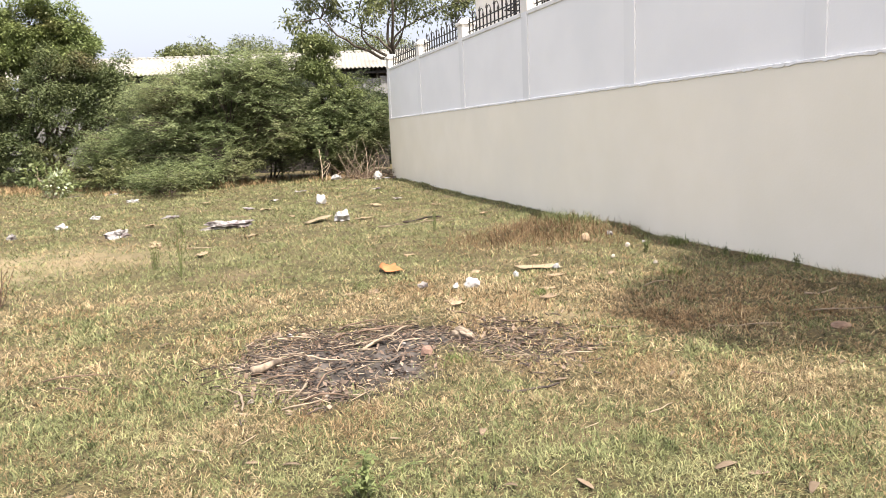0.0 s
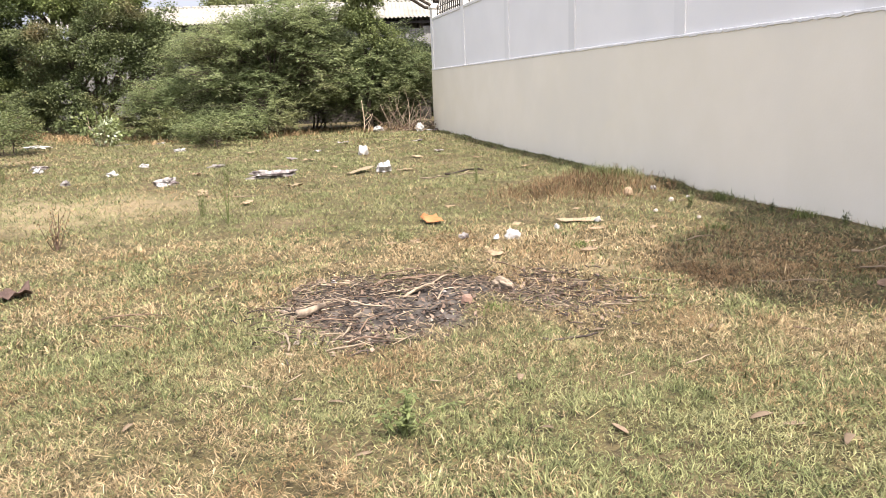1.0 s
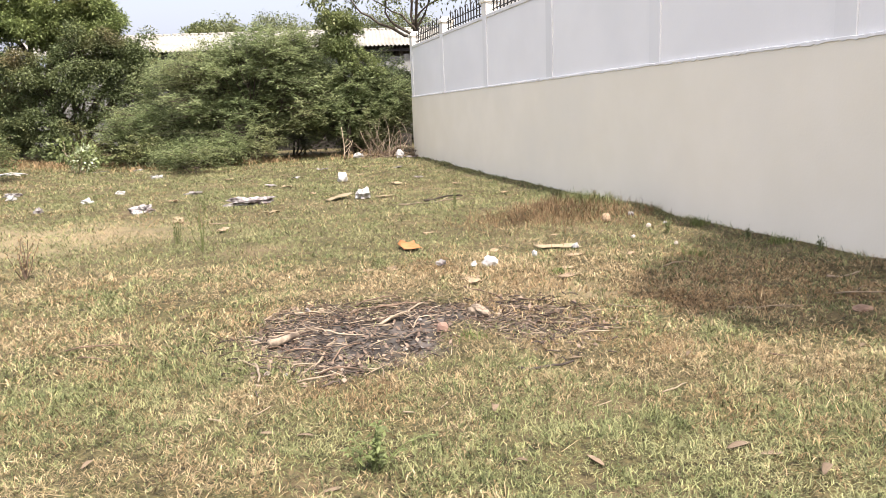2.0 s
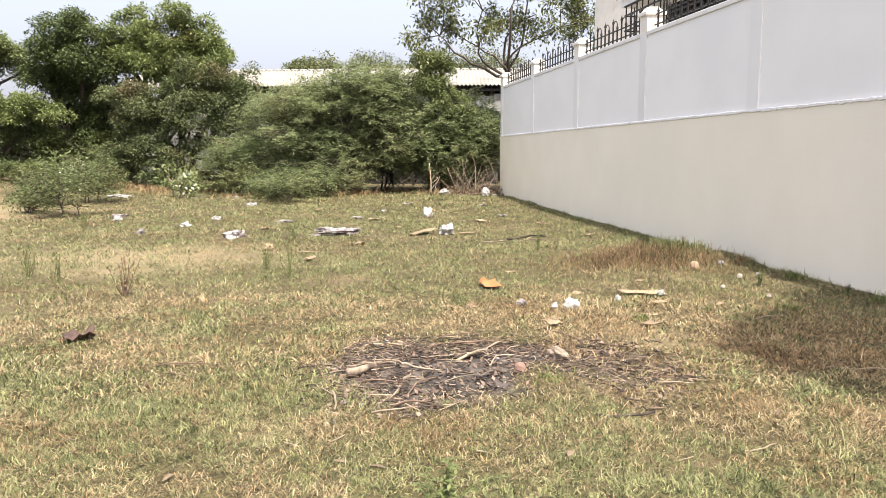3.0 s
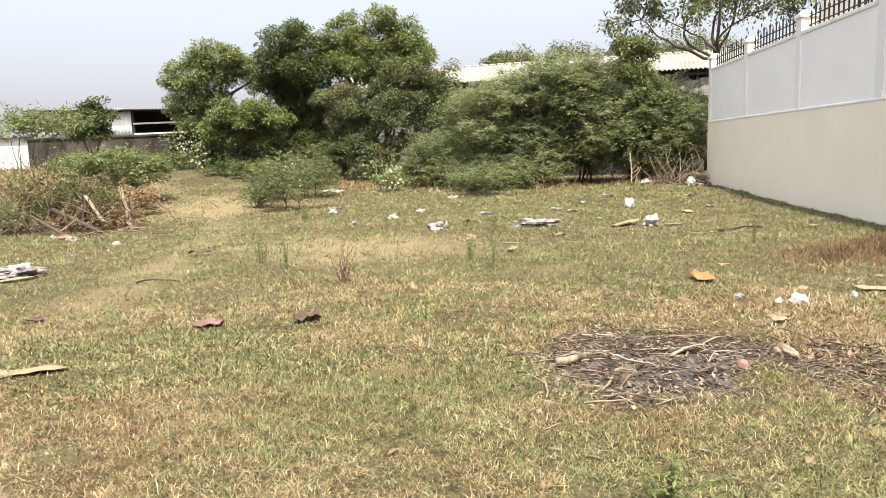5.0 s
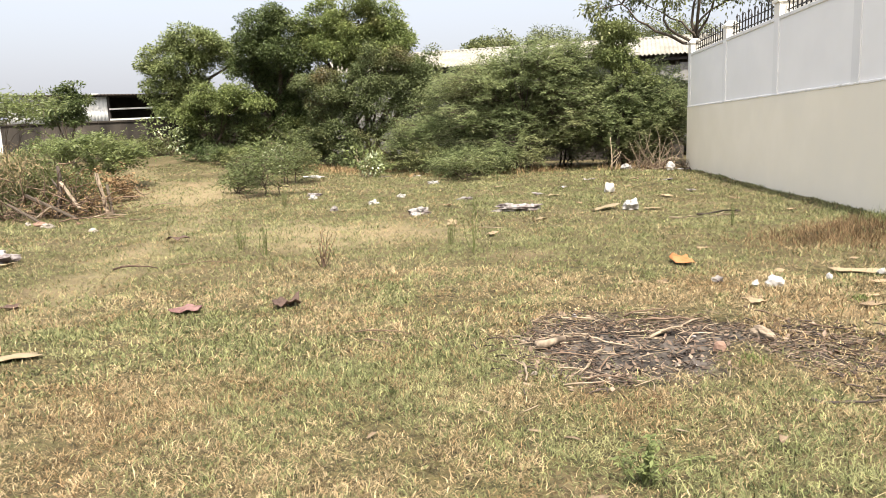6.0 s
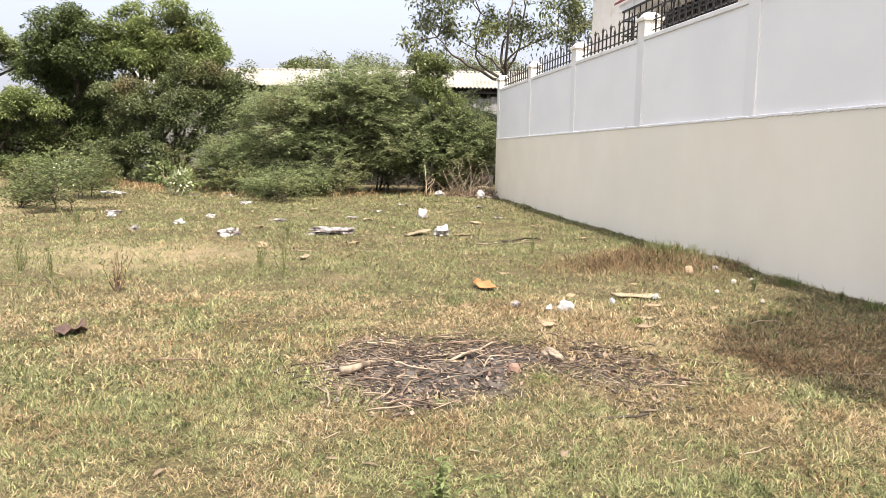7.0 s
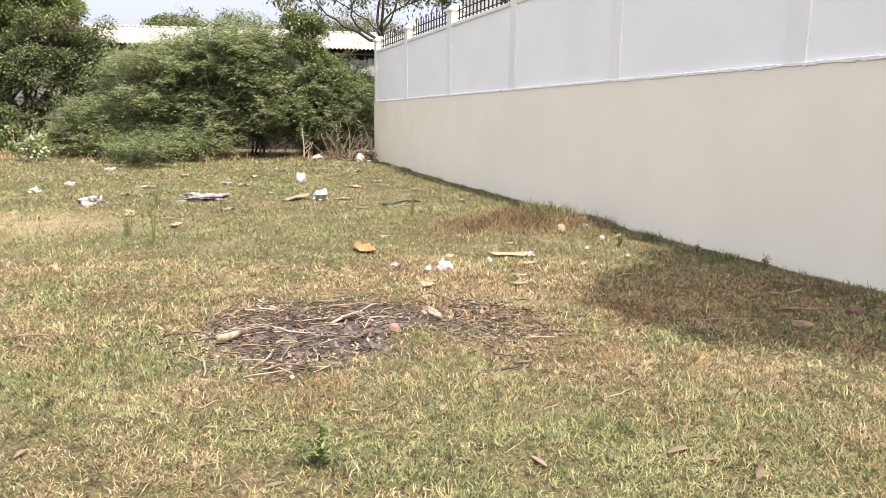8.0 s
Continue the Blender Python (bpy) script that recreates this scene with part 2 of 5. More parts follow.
def vnoise(x, y, size, seed=0):
    """Smooth value noise 0..1 of cells of that size."""
    x, y = np.asarray(x, float) / size, np.asarray(y, float) / size
    i, j = np.floor(x), np.floor(y)
    u, v = x - i, y - j
    u, v = u * u * (3 - 2 * u), v * v * (3 - 2 * v)
    a, b = hash2(i, j, seed), hash2(i + 1, j, seed)
    c, d = hash2(i, j + 1, seed), hash2(i + 1, j + 1, seed)
    return (a * (1 - u) + b * u) * (1 - v) + (c * (1 - u) + d * u) * v


def step(a, b, x):
    t = np.clip((np.asarray(x, float) - a) / (b - a), 0, 1)
    return t * t * (3 - 2 * t)


def blob(x, y, cx, cy, rx, ry, soft=0.5):
    """1 inside an ellipse, falling to 0 over its uneven rim."""
    d = np.hypot((np.asarray(x) - cx) / rx, (np.asarray(y) - cy) / ry)
    return 1 - step(1 - soft, 1 + soft * 0.6, d + 0.45 * (vnoise(x, y, 0.4, 3) - 0.5) + 0.3 * (vnoise(x, y, 0.13, 13) - 0.5))


def lane(x, y, pts, half):
    """1 on a worn line through the points, 0 away from it."""
    x, y = np.asarray(x, float), np.asarray(y, float)
    best = np.full(np.broadcast(x, y).shape, 1e9)
    for (ax, ay), (bx, by) in zip(pts, pts[1:]):
        k = np.clip(((x - ax) * (bx - ax) + (y - ay) * (by - ay)) / ((bx - ax) ** 2 + (by - ay) ** 2), 0, 1)
        best = np.minimum(best, np.hypot(x - ax - k * (bx - ax), y - ay - k * (by - ay)))
    return 1 - step(half * 0.5, half * 1.5, best + 0.5 * half * (vnoise(x, y, 0.7, 9) - 0.5))


def ash_at(x, y):
    a = np.maximum(blob(x, y, 0.72, 5.02, 0.76, 0.78, 0.5), blob(x, y, 1.28, 5.3, 0.5, 0.55, 0.55))
    a = np.maximum(a, 0.62 * blob(x, y, 2.0, 4.92, 0.42, 0.6, 0.75))
    return a * (1 - 0.85 * blob(x, y, 1.5, 4.72, 0.16, 0.34, 0.6))


def bare_at(x, y):
    p = lane(x, y, [(-4.3, 4.5), (-4.15, 7.3), (-4.4, 8.9), (-5.0, 11.5), (-5.7, 14), (-7, 17), (-9.5, 20.5), (-12, 24)], 0.42)
    p = np.maximum(p * 0.28, 0.55 * blob(x, y, -2.4, 11.0, 1.9, 1.5, 0.8))
    p = np.maximum(p, 0.5 * blob(x, y, -7.5, 19.0, 2.2, 3.0, 0.6))
    return np.maximum(p, 0.4 * blob(x, y, 2.55, 5.7, 0.35, 0.5, 0.6))


def dry_at(x, y):
    """How dead the grass is, 0 to 1."""
    d = 0.43 + 0.6 * (vnoise(x, y, 1.5, 1) - 0.5) + 0.65 * (vnoise(x, y, 0.45, 2) - 0.5) + 0.8 * (vnoise(x, y, 0.12, 8) - 0.5) + 0.4 * (vnoise(x, y, 0.05, 18) - 0.5)
    for cx, cy, rx, ry, k in ((2.6, 5.6, 1.3, 1.7, 0.65), (0.9, 6.6, 1.4, 0.8, 0.5), (-0.1, 2.95, 0.6, 0.45, 0.5), (-2.3, 3.8, 1.3, 1.0, 0.55),
                              (3.2, 3.6, 0.8, 0.4, 0.4), (2.7, 2.2, 0.5, 0.3, 0.3), (-1.0, 5.8, 0.8, 0.5, 0.35), (-1.6, 8.2, 1.2, 0.8, 0.3),
                              (0.3, 8.8, 2.0, 1.0, -0.25), (1.7, 3.05, 1.4, 0.65, -0.5), (-0.9, 4.6, 0.9, 0.8, -0.25), (-2.6, 5.2, 0.8, 0.8, -0.35),
                              (4.4, 5.2, 1.1, 1.0, 0.45), (1.5, 19, 5, 3.5, -0.15), (2.35, 4.1, 0.5, 0.3, 0.3)):
        d = d + k * blob(x, y, cx, cy, rx, ry, 0.8)
    d = d - 0.24 * step(7.5, 10.5, y)
    return np.clip(d, 0.03, 0.97)


def gz(x, y):
    """Height of the ground."""
    x, y = np.asarray(x, float), np.asarray(y, float)
    near = 1 - step(60, 120, np.hypot(x, y))
    z = 0.05 * (vnoise(x, y, 1.3, 4) - 0.5) + 0.03 * (vnoise(x, y, 0.26, 5) - 0.5) + 0.03 * (vnoise(x, y, 3.5, 6) - 0.5)
    z = z + 0.16 * blob(x, y, 4.55, 9.5, 0.95, 0.8, 0.8) + 0.05 * blob(x, y, 3.8, 8.8, 0.8, 0.6, 0.8)
    z = z - 0.025 * ash_at(x, y) - 0.02 * bare_at(x, y)
    z = z + 1.0 * step(17, 32, y) * step(3.5, 12, -x) + 0.13 * step(14, 23, y)
    return z * near


def G(x, y, up=0.0):
    return (x, y, float(gz(x, y)) + up)


# ---- ground ----
def spread_axis(lo, hi, fine_lo, fine_hi, fine, mid):
    far = [2, 4, 7, 12, 20, 35, 60, 110, 200, 400, 800, 1500]
    a = np.concatenate([np.arange(lo, fine_lo, mid), np.arange(fine_lo, fine_hi, fine), np.arange(fine_hi, hi, mid)])
    return np.concatenate([[a[0] - f for f in reversed(far)], a, [a[-1] + f for f in far]])


def ground_sheet():
    xs, ys = spread_axis(-22, 12, -4, 5.6, 0.09, 0.35), spread_axis(-4, 36, 1.5, 9.0, 0.09, 0.35)
    X, Y = np.meshgrid(xs, ys)
    V = np.stack([X, Y, gz(X, Y)], -1).reshape(-1, 3)
    nx, ny = len(xs), len(ys)
    i = (np.arange(ny - 1)[:, None] * nx + np.arange(nx - 1)[None]).ravel()
    Q = np.stack([i, i + 1, i + nx + 1, i + nx], -1)
    m = mat("dry_soil_with_short_grass", (0.024, 0.020, 0.009), (0.110, 0.090, 0.038), 24, 0.95, 0.5, 60, c=(0.13, 0.095, 0.055), c_scale=0.9, c_at=0.6)
    N, L = m.node_tree.nodes, m.node_tree.links
    p = N["Principled BSDF"]
    col = p.inputs["Base Color"].links[0].from_socket
    for name, tone, other in (("bare", (0.35, 0.275, 0.17), (0.29, 0.23, 0.14)), ("ash", (0.012, 0.010, 0.009), (0.100, 0.085, 0.075))):
        at = N.new("ShaderNodeAttribute")
        at.attribute_name = name
        nz = N.new("ShaderNodeTexNoise")
        nz.inputs["Scale"].default_value, nz.inputs["Detail"].default_value = 7, 6
        L.new(N["Texture Coordinate"].outputs["Object"], nz.inputs["Vector"])
        tone_mix, mixer = N.new("ShaderNodeMix"), N.new("ShaderNodeMix")
        for q in (tone_mix, mixer):
            q.data_type = "RGBA"
        tone_mix.inputs[6].default_value, tone_mix.inputs[7].default_value = (*tone, 1), (*other, 1)
        sharp = N.new("ShaderNodeMapRange")
        sharp.inputs["From Min"].default_value, sharp.inputs["From Max"].default_value = 0.36, 0.64
        L.new(nz.outputs["Fac"], sharp.inputs["Value"])
        L.new(sharp.outputs[0], tone_mix.inputs[0])
        L.new(at.outputs["Fac"], mixer.inputs[0])
        L.new(col, mixer.inputs[6])
        L.new(tone_mix.outputs[2], mixer.inputs[7])
        col = mixer.outputs[2]
    L.new(col, p.inputs["Base Color"])
    me = mesh_np("ground", V, Q, m)
    for name, f in (("bare", bare_at), ("ash", ash_at)):
        me.attributes.new(name, "FLOAT", "POINT").data.foreach_set("value", f(V[:, 0], V[:, 1]).astype(np.float32))
    me.polygons.foreach_set("use_smooth", [True] * len(me.polygons))
    tagged(new("ground", me), "uneven plot of short half-dry grass and bare soil", "ground", kind="structure")


ground_sheet()


# ---- compound wall ----
WX, POSTS = 5.6, (23.0, 19.6, 16.15, 12.72, 9.32, 6.12, 2.85, -0.45, -3.75)
LEDGE, COPE, POST_TOP = 1.95, 3.40, 3.86


def wavy_strip(y0, y1, x, z, w, h, n, seed):
    """A ragged whitewashed lip along the ledge."""
    V, F = [], []
    r = random.Random(seed)
    for k in range(n + 1):
        y = y0 + (y1 - y0) * k / n
        a, b = z - h * r.uniform(0.5, 1.2), z + h * r.uniform(0.2, 0.6)
        V += [(x, y, a), (x - w, y, a + 0.006), (x - w * 0.8, y, b), (x + 0.03, y, b + 0.012)]
    for k in range(n):
        for j in range(3):
            a = 4 * k + j
            F.append((a, a + 4, a + 5, a + 1))
    return V, F


def compound_wall():
    y0, y1 = POSTS[-1], POSTS[0] + 0.15
    w = thing("wall_east", (0, 0, 0), "tall boundary wall, cream plaster below and pale grey panels above", "wall", kind="structure")
    part("lower_wall", boxed((WX, y0, -0.4), (WX + 0.32, y1, LEDGE), 0.006), M_CREAM, w, "cream painted retaining wall")
    attach("ledge_strip", mesh_of("ledge_strip", *wavy_strip(y0, y1, WX - 0.001, LEDGE - 0.004, 0.010, 0.026, 700, 4), M_WHITE), w, "ragged whitewash line")
    for a, b in zip(POSTS, POSTS[1:]):
        part("wall_panel", boxed((WX + 0.026, b + 0.13, LEDGE - 0.01), (WX + 0.27, a - 0.13, COPE), 0.004), M_GREYWHITE, w)
        part("coping", boxed((WX + 0.005, b + 0.142, COPE), (WX + 0.30, a - 0.142, COPE + 0.075), 0.012), M_WHITE, w, "white coping")
    for y in POSTS:
        part("pillar", boxed((WX + 0.006, y - 0.13, LEDGE - 0.008), (WX + 0.30, y + 0.13, COPE + 0.06), 0.003), M_PILLAR, w)
        bm = boxed((WX + 0.006, y - 0.15, COPE + 0.05), (WX + 0.306, y + 0.15, POST_TOP - 0.12), 0.012)
        box(bm, (WX - 0.03, y - 0.185, POST_TOP - 0.12), (WX + 0.34, y + 0.185, POST_TOP - 0.055), 0.012)
        box(bm, (WX + 0.0, y - 0.15, POST_TOP - 0.056), (WX + 0.31, y + 0.15, POST_TOP + 0.03), 0.015, 0.55)
        part("pillar_head", bm, M_POST, w, "warm white post head with a stepped cap")
    n = thing("wall_north", (0, 0, 0), "plain end wall of the raised compound", "wall", kind="structure")
    part("lower_wall", boxed((WX + 0.325, 22.82, -0.4), (22, 23.14, LEDGE), 0.006), M_CREAM, n)
    part("upper_wall", boxed((WX + 0.325, 22.86, LEDGE), (22, 23.1, COPE), 0.006), M_GREYWHITE, n)
    fill = part("raised_ground", boxed((WX + 0.33, y0, -0.3), (22, 22.8, 1.9)), M_CONCRETE, None)
    tagged(fill, "raised earth yard behind the boundary wall", "ground", kind="structure")


compound_wall()


def spear_bar(h):
    V, F = tubes([[((0, 0, 0), 0.017), ((0, 0, h - 0.1), 0.017), ((0, 0, h - 0.095), 0.03), ((0, 0, h), 0.002)]], 5)
    return mesh_of("bar", V, F, M_IRON)


def railings():
    bar, short = spear_bar(0.52), spear_bar(0.40)
    hoop_pts = [((0, 0.1 * math.cos(a), 0.1 * math.sin(a)), 0.01) for a in [math.pi * k / 8 for k in range(9)]]
    hoop = mesh_of("hoop", *tubes([hoop_pts], 5), M_IRON)
    for a, b in zip(POSTS, POSTS[1:]):
        f = thing("railing", (WX + 0.15, b + 0.16, COPE + 0.075), "black iron railing with spear tips on the wall coping", "railing", "railings on the wall")
        length = a - b - 0.32
        n = 15
        gap = length / n
        for z in (0.10, 0.27):
            part("rail", boxed((-0.008, 0, z - 0.012), (0.008, length, z + 0.012)), M_IRON, f)
        for k in range(n):
            y = gap * (k + 0.5)
            attach("bar", bar if k % 2 else short, f, m=pose(0, y, 0))
            if k % 2 == 0 and k + 2 <= n:
                attach("hoop", hoop, f, m=Matrix.Translation((0, y + gap * 0.5, 0.36)) @ Matrix.Diagonal((1, gap * 5, 1, 1)))


railings()


# ---- house behind the wall ----
def house():
    hx, yn, ys, top = 8.2, 22.0, 4.0, 7.6
    h = thing("house", (0, 0, 1.9), "white two-storey house with a teal parapet and a red tiled awning", "house")
    z = -1.9
    part("wall", boxed((hx, 17.3, 0), (hx + 0.25, yn, 6.1 + z)), M_POST, h)
    part("wall", boxed((hx, ys, 0), (hx + 0.25, 17.3, 2.0)), M_POST, h)
    part("wall", boxed((hx, ys, 3.3), (hx + 0.25, 17.3, 6.1 + z)), M_POST, h)
    for y in (ys, 8.6, 13.0):
        part("wall", boxed((hx, y, 2.0), (hx + 0.25, y + 1.2, 3.3)), M_POST, h)
    part("wall", boxed((hx + 0.25, yn - 0.25, 0), (16, yn, 6.1 + z)), M_POST, h)
    part("wall", boxed((hx + 0.25, ys, 0), (16, ys + 0.25, 6.1 + z)), M_POST, h)
    part("wall", boxed((15.75, ys + 0.25, 0), (16, yn - 0.25, 6.1 + z)), M_POST, h)
    part("roof", boxed((hx - 0.06, ys - 0.06, 6.1 + z), (16.06, yn + 0.06, 6.25 + z), 0.01), M_WHITE, h, "white roof slab edge")
    for lo, hi in (((hx, ys, 6.25 + z), (hx + 0.2, yn, top + z)), ((hx + 0.2, yn - 0.2, 6.25 + z), (16, yn, top + z)), ((hx + 0.2, ys, 6.25 + z), (16, ys + 0.2, top + z))):
        part("parapet", boxed(lo, hi, 0.01), M_TEAL, h, "teal painted parapet")
    # awning over the windows
    ya, yb, ex, ez = 7.0, 17.72, 7.15, 5.04 + z
    aw = part("awning", boxed((ex + 0.06, ya, ez - 0.2), (hx, yb - 0.06, ez - 0.02), 0.015), M_WHITE, h, "white awning slab")
    n = 6
    for k in range(n):
        x0, x1 = ex - 0.02 + (hx - ex) * k / n, ex + (hx - ex) * (k + 1) / n + 0.03
        z0 = ez - 0.01 + 1.0 * k / n
        bm = bmesh.new()
        vs = [bm.verts.new(c) for c in ((x0, ya, z0), (x1, ya, z0 + 0.15), (x1, yb, z0 + 0.15), (x0, yb, z0),
                                        (x0, ya, z0 + 0.05), (x1, ya, z0 + 0.2), (x1, yb, z0 + 0.2), (x0, yb, z0 + 0.05))]
        for f in ((0, 1, 2, 3), (7, 6, 5, 4), (0, 3, 7, 4), (1, 5, 6, 2), (0, 4, 5, 1), (3, 2, 6, 7)):
            bm.faces.new([vs[i] for i in f])
        part("tile_row", bm, M_REDTILE, aw)
    # windows
    for y in (5.2, 9.8, 14.2):
        y1 = {5.2: 8.6, 9.8: 13.0, 14.2: 17.3}[y]
        wdw = part("window", boxed((hx + 0.1, y, 2.0), (hx + 0.14, y1, 3.3)), M_DARK, h, "dark window glass")
        k = y + 0.15
        while k < y1:
            part("grille_bar", boxed((hx + 0.05, k, 2.0), (hx + 0.075, k + 0.025, 3.3)), M_IRON, wdw)
            k += 0.22
        for zz in (2.3, 2.65, 3.0):
            part("grille_bar", boxed((hx + 0.03, y, zz), (hx + 0.05, y1, zz + 0.025)), M_IRON, wdw)
    # veranda grille
    g = part("veranda_grille", boxed((7.2, 8.0, ez - 0.24), (7.24, 17.4, ez - 0.2)), M_IRON, h, "black iron veranda grille")
    for zz in (0.6, 1.3, 2.0, 2.35, 2.7):
        part("rail", boxed((7.205, 8.0, zz), (7.235, 17.4, zz + 0.03)), M_IRON, g)
        part("rail", boxed((7.24, 17.37, zz), (hx, 17.4, zz + 0.03)), M_IRON, g)
    post = boxed((-0.012, -0.012, 0), (0.012, 0.012, ez - 0.22))
    me = bpy.data.meshes.new("bar")
    post.to_mesh(me)
    post.free()
    me.materials.append(M_IRON)
    for k in range(32):
        attach("bar", me, g, m=pose(7.22, 8.02 + k * 0.3, 0))
    for k in range(3):
        attach("bar", me, g, m=pose(7.45 + 0.27 * k, 17.385, 0))


house()


# ---- sheds at the back ----
def wave_sheet(length, rise_pts, pitch=0.18, amp=0.03, thick=0.012):
    """A corrugated sheet: x along the length, the profile points (y, z) across it."""
    n = int(length / pitch * 6)
    V, F = [], []
    m = len(rise_pts)
    for side in (0, 1):
        for k in range(n + 1):
            x = length * k / n
            o = amp * math.sin(2 * math.pi * x / pitch) - side * thick
            V += [(x, y, z + o) for y, z in rise_pts]
    h = (n + 1) * m
    for k in range(n):
        for j in range(m - 1):
            a = k * m + j
            F += [(a, a + m, a + m + 1, a + 1), (h + a, h + a + 1, h + a + m + 1, h + a + m)]
        for j in (0, m - 1):
            a = k * m + j
            F.append((a, h + a, h + a + m, a + m))
    return V, F


def long_shed():
    s = thing("long_shed", (-9.0, 36.06, 0), "long open shed with a pale corrugated roof and weathered board walls", "shed", turn=-10.2)
    length = 24.0
    attach("roof", mesh_of("roof", *wave_sheet(length, [(-0.35, 4.42), (3.4, 5.50), (7.2, 4.42)]), M_ROOF, True), s, "pale corrugated cement roof sheets")
    k, cap = 0, mesh_of("ridge_cap", *tubes([[((0, 0, 0), 0.085), ((0.34, 0, 0), 0.07)]], 8), M_ROOF, True)
    while k * 0.42 < length - 0.4:
        attach("ridge_cap", cap, s, m=pose(k * 0.42, 3.4, 5.50))
        k += 1
    # Beam coloured near-black to draw the shadow band beneath the eave
    part("eave_beam", boxed((0, -0.12, 4.18), (length, 0.0, 4.28)), M_DARK, s, "eave beam, near-black for the shadow band under the roof")
    board = part("board", boxed((0.01, 0, 0.6), (0.84, 0.03, 4.0), 0.004), M_BOARD, s)
    r = random.Random(5)
    for k in range(1, int(length / 0.85)):
        attach("board", board.data, s, m=Matrix.Translation((k * 0.85, r.uniform(-0.02, 0.02), r.uniform(-0.1, 0.06))) @ pose(0, 0, 0, 0, r.uniform(-0.6, 0.6), 0))
    for k in range(0, int(length / 2.4) + 1):
        part("post", boxed((k * 2.4, 0.06, 0), (k * 2.4 + 0.14, 0.2, 4.42)), M_BARK, s)
        part("post", boxed((k * 2.4, 6.8, 0), (k * 2.4 + 0.14, 6.94, 4.42)), M_BARK, s)
    part("back_wall", boxed((0, 6.95, 0), (length, 7.05, 4.3)), M_BOARD, s)
    part("end_wall", boxed((0, 0.05, 0), (0.05, 6.9, 4.3)), M_BOARD, s)
    part("end_wall", boxed((length - 0.05, 0.05, 0), (length, 6.9, 4.3)), M_BOARD, s)
    w = thing("low_wall", (-2, 32.4, 0), "low dark wall with a pale top behind the bushes", "wall", turn=-10, kind="structure")
    # Near-black masonry under a pale top course
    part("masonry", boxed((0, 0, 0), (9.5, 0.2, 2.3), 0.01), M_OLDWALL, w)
    part("wall_top", boxed((0, -0.03, 2.3), (9.5, 0.23, 2.4), 0.01), M_WHITE, w, "pale wall top")


long_shed()


def left_shed():
    w = thing("boundary_wall", (-21.55, 31.1, 0), "old concrete boundary wall, black with mould", "wall", turn=-1.0, kind="structure")
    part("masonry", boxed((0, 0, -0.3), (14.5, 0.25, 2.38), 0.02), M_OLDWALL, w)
    x, r = 0.0, random.Random(3)
    while x < 13.3:
        d = r.uniform(0.5, 1.1)
        part("coping_stone", boxed((x, -0.05, 2.38), (min(x + d - 0.02, 13.5), 0.3, 2.38 + r.uniform(0.05, 0.12)), 0.015), M_OLDWALL, w)
        x += d
    s = thing("side_shed", (-21.75, 31.9, 0.0), "low shed of white metal sheets with a dark roof edge", "shed", turn=-1.0)
    for k in range(4):
        sheet = []
        n = 42
        for j in range(n + 1):
            xx = 1.15 * j / n
            yy = 0.02 * math.sin(2 * math.pi * xx / 0.16)
            sheet += [(xx, yy, 2.2), (xx, yy, 3.62 - 0.03 * k), (xx, yy + 0.01, 3.62 - 0.03 * k), (xx, yy + 0.01, 2.2)]
        Fq = [(4 * j + a, 4 * j + 4 + a, 4 * j + 4 + (a + 1) % 4, 4 * j + (a + 1) % 4) for j in range(n) for a in range(4)]
        attach("metal_sheet", mesh_of("metal_sheet", sheet, Fq, M_SHEET, True), s, m=pose(k * 1.17 + (0.0 if k < 2 else 0.05), 0, 0))
    V, F = wave_sheet(11.0, [(-0.35, 3.72), (5, 3.82)], 0.16, 0.03)
    attach("roof", mesh_of("roof", V, F, M_CHAR, True), s, "blackened corrugated roof", m=pose(-0.1, 0, 0, 0, 1.6, 0))
    for z in (2.5, 2.95):
        part("rail", boxed((4.8, 0.0, z), (11, 0.08, z + 0.07)), M_SHEET, s, "pale horizontal pole")
    # Walls and posts near-black: the shed's unlit inside is put into their colour
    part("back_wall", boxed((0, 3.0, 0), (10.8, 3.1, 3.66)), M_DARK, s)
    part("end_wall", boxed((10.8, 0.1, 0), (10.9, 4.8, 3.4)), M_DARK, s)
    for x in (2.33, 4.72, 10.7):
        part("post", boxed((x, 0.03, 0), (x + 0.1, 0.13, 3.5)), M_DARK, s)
    tank = thing("water_tank", (-20.2, 36.5, -0.35), "white plastic water tank behind the low shed", "water tank")
    attach("tank_body", mesh_of("tank_body", *tubes([[((0, 0, 3.2), 0.55), ((0, 0, 4.1), 0.55), ((0, 0, 4.22), 0.42), ((0, 0, 4.3), 0.2)]], 18), M_WHITE, True), tank)
    attach("lid", mesh_of("lid", *tubes([[((0, 0, 4.3), 0.22), ((0, 0, 4.36), 0.2)]], 14), M_WHITE, True), tank)
    for k in range(4):
        part("stand_leg", boxed((-0.45 + 0.8 * (k % 2), -0.45 + 0.8 * (k // 2), 0), (-0.35 + 0.8 * (k % 2), -0.35 + 0.8 * (k // 2), 3.2)), M_DARK, tank)
    b = thing("white_block", (-24.9, 33.0, 0), "plain white outbuilding beyond the old wall", "building")
    part("wall", boxed((0, 0, 0), (2.4, 3, 2.6), 0.02), M_SHEET, b)
    part("roof", boxed((-0.15, -0.2, 2.6), (2.55, 3.2, 2.72), 0.02), M_ROOF, b)


left_shed()


